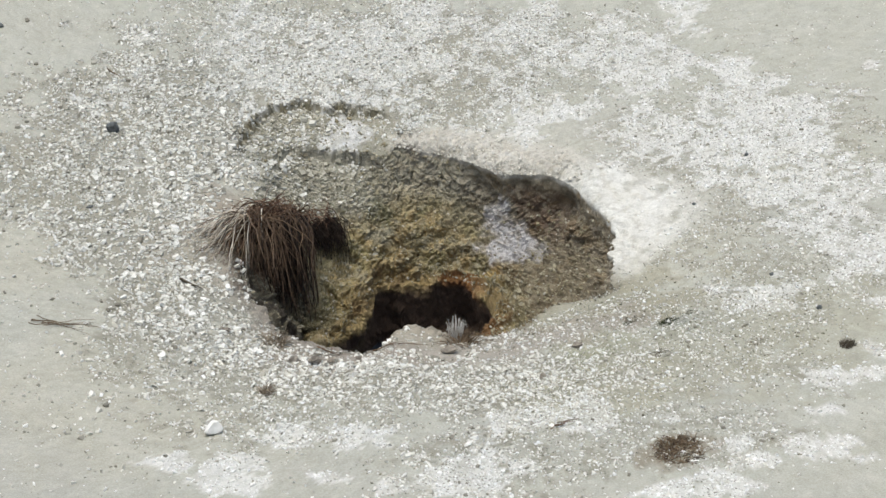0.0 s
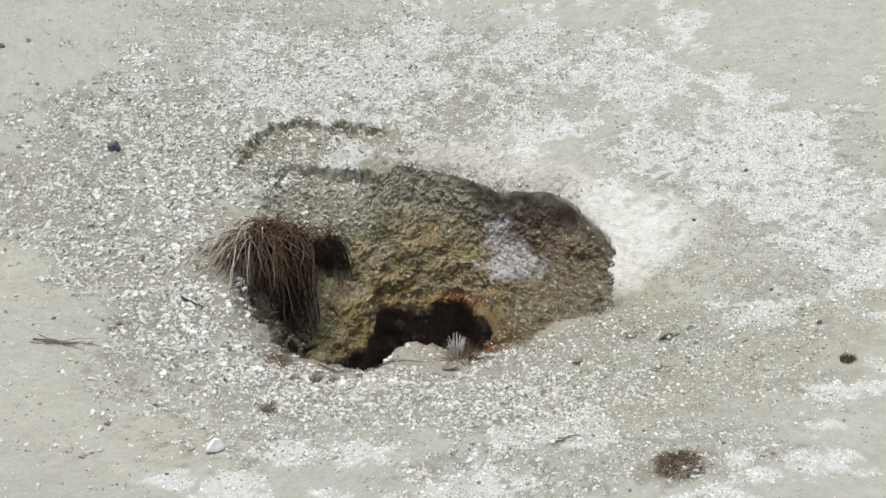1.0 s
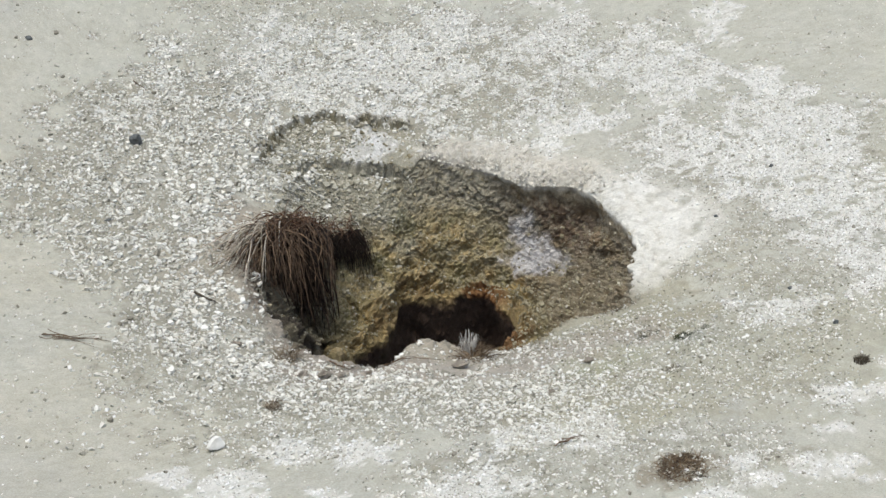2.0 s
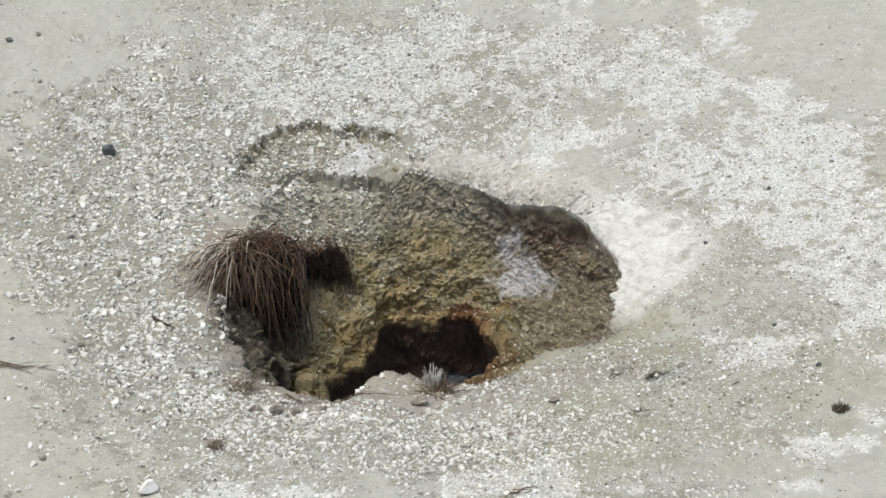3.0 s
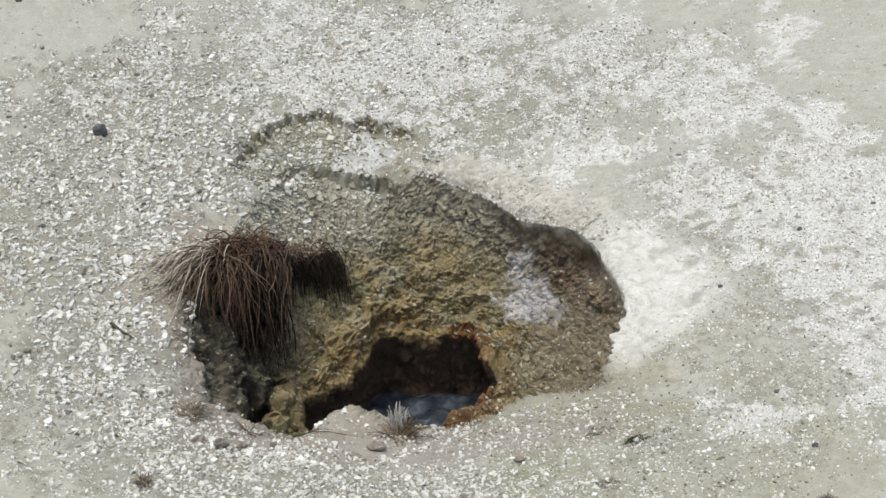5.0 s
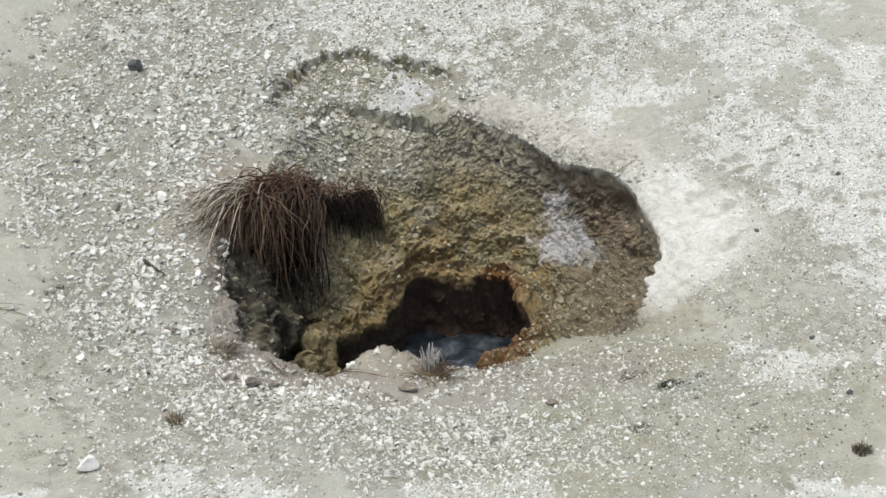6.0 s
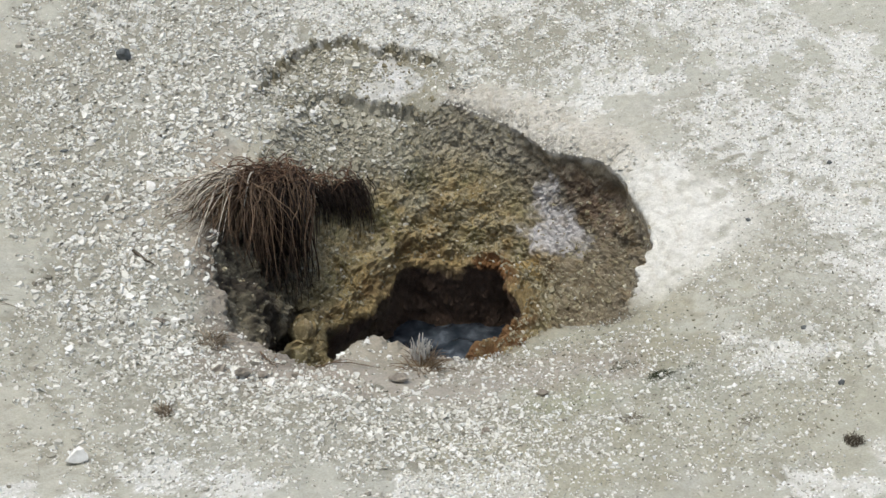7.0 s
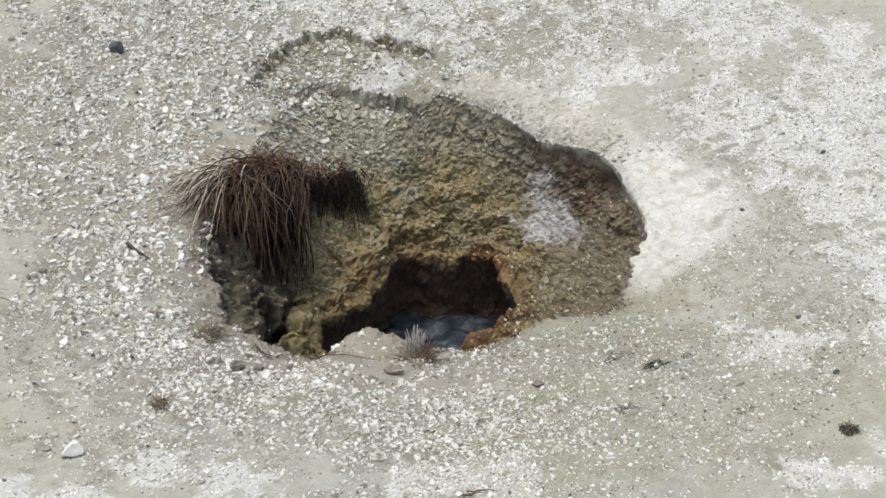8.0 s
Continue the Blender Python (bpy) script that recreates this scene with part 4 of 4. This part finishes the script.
    ang, length = radians(222) + rng.normal(0, 0.34, n), rng.uniform(0.10, 0.30, n)
    lift = rng.uniform(0.01, 0.07, n)
    paths = np.zeros((n, k, 3))
    for i in range(k):
        go = length * t[i]
        paths[:, i, 0] = root[:, 0] + np.cos(ang) * go
        paths[:, i, 1] = root[:, 1] + np.sin(ang) * go
        paths[:, i, 2] = np.maximum(ground_z(paths[:, i, 0], paths[:, i, 1]) + 0.004, root[:, 2] - 0.25 * length * t[i] ** 2) + lift * math.sin(math.pi * min(1, t[i] * 0.85 + 0.15)) * (1 - 0.7 * t[i])
    paths += np.cumsum(rng.normal(0, 0.003, (n, k, 3)), 1) * t[None, :, None]
    blades(base, STRAW, paths, rng.uniform(0.0022, 0.0042, n), 40, "straw", "bleached straw-coloured blade")
    # root ball that backs the blades; its near-black paints their shaded gaps
    lump("root_mat", base, SHADED_ROOTS, (-0.555, 0.525, -0.20), (0.14, 0.075, 0.12), 5, 0.3, "matted root ball, near-black for the shaded gaps between blades", radians(42))
    # mat and fringe of roots, coloured near-black for the shaded hollow there
    lump("fringe_mat", base, SHADED_ROOTS, (-0.36, 0.845, -0.30), (0.095, 0.026, 0.030), 6, 0.35, "mat of roots, near-black for the shaded hollow under the lip", radians(42))
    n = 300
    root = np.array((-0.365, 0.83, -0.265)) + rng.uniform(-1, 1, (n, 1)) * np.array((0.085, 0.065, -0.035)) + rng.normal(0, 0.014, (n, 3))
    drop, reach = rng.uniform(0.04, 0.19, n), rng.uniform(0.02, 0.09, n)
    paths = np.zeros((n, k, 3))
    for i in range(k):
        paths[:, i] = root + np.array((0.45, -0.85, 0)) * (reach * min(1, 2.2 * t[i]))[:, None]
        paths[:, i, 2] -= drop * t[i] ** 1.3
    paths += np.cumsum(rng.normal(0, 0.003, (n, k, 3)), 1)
    tagged(strands("root_fringe", base, SHADED_ROOTS, paths, rng.uniform(0.001, 0.0022, n), "fine roots hanging off the lip, black with painted shade"), kind="stuff")
    return tagged(base, "dead brown grass tussock hanging over the edge of the vent", "grass clump")

tussock()


def tuft(name, x, y, spread, height, count, seed, mat, label, lean=0.9, z=None, group="", core=0.35, wild=0.5, thick=1.0):
    rng = np.random.default_rng(seed)
    z = float(ground_z(x, y)[0]) if z is None else z
    base = new(name)
    base.location = (x, y, z - 0.004)
    k = 6
    ang = rng.uniform(0, 2 * math.pi, count)
    r0 = spread * core * np.sqrt(rng.uniform(0, 1, count))
    root = np.stack([x + r0 * np.cos(ang), y + r0 * np.sin(ang), np.full(count, z - 0.004)], 1)
    far = spread * rng.uniform(0.2, 0.75, count) * lean
    high = height * rng.uniform(0.5, 1.1, count)
    ang2 = ang + rng.normal(0, wild, count)
    paths = np.zeros((count, k, 3))
    for i, t in enumerate(np.linspace(0, 1, k)):
        paths[:, i, 0] = root[:, 0] + np.cos(ang2) * far * t ** 1.3
        paths[:, i, 1] = root[:, 1] + np.sin(ang2) * far * t ** 1.3
        paths[:, i, 2] = root[:, 2] + high * math.sin(t * 2.1)
    blades(base, mat, paths, thick * rng.uniform(0.0012, 0.0026, count), min(20, count // 4))
    return tagged(base, label, "grass tuft", group)


tuft("grass_tuft", 0.482, -1.438, 0.092, 0.016, 380, 301, TAN, "low dead brown grass tuft on white crust", 0.6, core=0.85, wild=3.0)
tuft("grass_tuft", -0.012, -0.33, 0.08, 0.085, 70, 302, WHITE_STRAW, "small whitened grass tuft on the vent's near lip", 0.5)
tuft("grass_tuft", 0.0, -0.385, 0.13, 0.03, 120, 307, TAN, "flattened dry brown tuft on the vent's near lip")
tuft("grass_tuft", -0.705, -0.756, 0.055, 0.028, 70, 303, DRY, "tiny pale dry tuft among gravel", 0.9, wild=2.0)
tuft("grass_tuft", 1.188, -0.95, 0.034, 0.024, 170, 304, SOOT, "small dark dead tuft beside white crust", 0.8, core=0.7, wild=2.0, thick=0.5)
tuft("moss_patch", 0.712, -0.565, 0.065, 0.004, 420, 305, MOSS, "thin dark green moss patch on damp mud", 0.5, core=0.8, wild=3.0, thick=0.6)
tuft("moss_patch", 0.60, -0.50, 0.06, 0.003, 110, 308, MOSS, "faint trail of dark moss on damp mud", 0.6, core=0.95, wild=3.0, thick=0.5)
tuft("moss_patch", 0.80, -0.50, 0.035, 0.005, 120, 309, MOSS, "small spot of dark moss on damp mud", 0.5, core=0.8, wild=3.0, thick=0.5)
tuft("grass_tuft", -0.64, -0.30, 0.11, 0.030, 80, 306, DRY, "sparse dry tuft at the vent's edge", 0.9, wild=1.5)
tuft("grass_tuft", 0.62, -0.80, 0.07, 0.006, 120, 310, SOOT, "flat dark dead sprigs on damp mud", 0.9, core=0.8, wild=3.0, thick=0.5)
tuft("grass_tuft", 0.95, -0.82, 0.05, 0.006, 80, 311, SOOT, "flat dark dead sprigs on damp mud", 0.9, core=0.8, wild=3.0, thick=0.5)


# ---- single stones ----
def stone(name, x, y, size, seed, mat, label, shape=(1, 0.75, 0.6), turn=0.0, group="", rough=0.10):
    bm = bmesh.new()
    bmesh.ops.create_icosphere(bm, subdivisions=3, radius=0.5)
    rng = np.random.default_rng(seed)
    v = np.array([q.co[:] for q in bm.verts])
    for _ in range(14):
        d = rng.normal(0, 1, 3)
        d /= np.linalg.norm(d)
        over = np.maximum(v @ d - rng.uniform(0.22, 0.38), 0)
        v -= over[:, None] * d
    v *= (1 + rough * fbm(v + seed, 3.0, 3, seed))[:, None]
    v *= np.array(shape) * size
    for q, co in zip(bm.verts, v):
        q.co = co
    me = bpy.data.meshes.new(name)
    bm.to_mesh(me)
    bm.free()
    me.materials.append(mat)
    ob = new(name, me)
    ob.matrix_basis = pose(x, y, float(ground_z(x, y)[0]) + size * shape[2] * 0.30, 0, 0, turn)
    return tagged(ob, label, "stone", group)


stone("dark_stone", -1.128, 1.137, 0.068, 401, DARK_STONE, "dark grey angular stone lying on pale gravel", (0.85, 0.8, 0.95), 70)
stone("white_stone", -0.897, -1.021, 0.078, 402, WHITE_STONE, "white rounded sinter stone on bare mud", (1, 0.8, 0.7), 15)
stone("white_stone", -0.934, 0.443, 0.045, 403, WHITE_STONE, "pale angular stone among coarse gravel", (1, 0.9, 0.6), 60)
stone("dark_pebble", 1.286, 0.484, 0.026, 404, DARK_STONE, "small dark pebble on fine white gravel", group="dark pebbles")
stone("dark_pebble", 1.006, 0.233, 0.024, 405, DARK_STONE, "small dark pebble on fine white gravel", (1, 0.6, 0.5), 20, "dark pebbles")
stone("dark_pebble", 1.12, -0.363, 0.026, 406, DARK_STONE, "small dark pebble on fine white gravel", group="dark pebbles")
stone("dark_pebble", -1.564, 1.942, 0.040, 407, DARK_STONE, "small dark pebble on bare mud", group="dark pebbles")
stone("dark_pebble", -1.24, 0.57, 0.035, 408, DARK_STONE, "small dark pebble on fine white gravel", (1, 0.6, 0.4), 10, "dark pebbles")
stone("dark_pebble", 1.19, -0.662, 0.028, 409, DARK_STONE, "small dark pebble on fine white gravel", group="dark pebbles")
stone("white_stone", -0.13, -1.246, 0.035, 410, WHITE_STONE, "small white stone on mud near crust", (1, 0.6, 0.45), 5)


CLOD = stone_material("brown_earth_clod", (0.12, 0.10, 0.078), (0.36, 0.32, 0.26))
for i, (x, y, size) in enumerate(((-0.055, -0.505, 0.052), (-0.525, -0.49, 0.055), (0.20, -0.80, 0.03), (-0.595, -0.47, 0.045), (-0.465, -0.48, 0.04), (-0.37, -0.47, 0.035), (-0.32, -0.43, 0.03), (-0.80, -0.24, 0.035), (0.36, -0.62, 0.04))):
    stone("earth_clod", x, y, size, 420 + i, CLOD, "crumbling brown earth clod by the vent's near lip", (1.2, 0.8, 0.75), 23 * i, "earth clods", 0.42)


# ---- twigs ----
def twig(x, y, length, turn, seed, mat, label, radius=0.004, forks=0):
    rng = np.random.default_rng(seed)
    base = new("twig")
    base.location = (x, y, float(ground_z(x, y)[0]))
    k = 8
    for f in range(1 + forks):
        a = radians(turn) + (0 if f == 0 else rng.normal(0, 0.45))
        go = np.linspace(-0.5, 0.5, k) * length * (1 if f == 0 else rng.uniform(0.5, 0.9))
        px = x + np.cos(a) * go + np.cumsum(rng.normal(0, 0.004, k)) + (0 if f == 0 else rng.normal(0, 0.015))
        py = y + np.sin(a) * go + np.cumsum(rng.normal(0, 0.004, k)) + (0 if f == 0 else rng.normal(0, 0.015))
        pz = ground_z(px, py) + radius + 0.006
        strands("stem" if f == 0 else "side_stem", base, mat, np.stack([px, py, pz], 1)[None], np.array([radius if f == 0 else radius * 0.6]))
    return tagged(base, label, "twig", "twigs")


twig(-1.33, -0.28, 0.24, -8, 501, TAN, "thin dry brown twig lying on mud", 0.003, 6)
twig(-0.885, 0.058, 0.12, -30, 502, SOOT, "short brown twig on gravel beside the tussock", 0.007)
twig(-1.10, 1.55, 0.10, -50, 503, DEAD, "short curved brown twig on pale gravel", 0.004)
twig(-0.22, -0.43, 0.20, -12, 504, DEAD, "thin brown twig on the vent's near lip", 0.003, 2)
twig(-0.46, -0.36, 0.12, -50, 505, DEAD, "broken brown twig among gravel at the lip", 0.004, 2)
twig(0.20, -1.17, 0.09, 10, 506, DEAD, "broken brown twig on white crust", 0.004, 2)


# ---- the larger flakes, one by one ----
def flake_mesh(seed):
    rng = np.random.default_rng(seed)
    bm = bmesh.new()
    sides = 5
    ang = np.linspace(0, 2 * math.pi, sides, endpoint=False) + rng.uniform(-0.35, 0.35, sides)
    rad = rng.uniform(0.32, 0.56, sides)
    flat = rng.uniform(0.55, 0.9)
    loops = []
    for z, k in ((-0.10, 0.95), (0.03, 1.0), (0.10, 0.86)):
        loops.append([bm.verts.new((math.cos(a) * r * k, math.sin(a) * r * k * flat, z + rng.normal(0, 0.018))) for a, r in zip(ang, rad)])
    for low, high in zip(loops, loops[1:]):
        for i in range(sides):
            bm.faces.new((low[i], low[(i + 1) % sides], high[(i + 1) % sides], high[i]))
    bm.faces.new(loops[-1])
    bm.faces.new(loops[0][::-1])
    me = bpy.data.meshes.new("stone")
    bm.to_mesh(me)
    bm.free()
    me.materials.append(FLAKE)
    return me


def flake_material():
    m, n, l, p = material("pale_sinter_flake")
    info = n.new("ShaderNodeObjectInfo")
    r = ramp_node(n, l, info.outputs["Random"], [(0.0, (0.38, 0.36, 0.30)), (0.5, (0.54, 0.525, 0.47)), (1.0, (0.76, 0.75, 0.71))])
    tc = n.new("ShaderNodeTexCoord")
    t = noise_node(n, l, 6, 4, 0.6, tc.outputs["Object"])
    f = ramp_node(n, l, t.outputs["Fac"], [(0.3, (0.76, 0.75, 0.72)), (0.7, (1, 1, 1))])
    l.new(mix_node(n, l, "MULTIPLY", 1.0, r.outputs["Color"], f.outputs["Color"]), p.inputs["Base Color"])
    p.inputs["Roughness"].default_value = 0.9
    return m


FLAKE = flake_material()
FLAKES = [flake_mesh(600 + i) for i in range(12)]
rng = np.random.default_rng(650)
placed = 0
while placed < 290:
    a, r = rng.uniform(radians(125), radians(285)), rng.uniform(0.7, 1.45)
    x, y = MID[0] + r * math.cos(a), MID[1] + r * math.sin(a)
    if r < float(ring(RIM, np.array([a]))[0]) + (0.05 if a < radians(180) else 0.14) or layout(np.array([x]), np.array([y]))[1][0] < rng.uniform(0.1, 0.9):
        continue
    size = 0.019 + 0.019 * rng.beta(1.2, 3.0)
    ob = new("stone", FLAKES[placed % len(FLAKES)])
    ob.parent = ground
    ob.matrix_basis = pose(x, y, float(ground_z(x, y)[0]) + size * 0.12, *rng.normal(0, 14, 2), rng.uniform(0, 360)) @ Matrix.Scale(size, 4)
    placed += 1
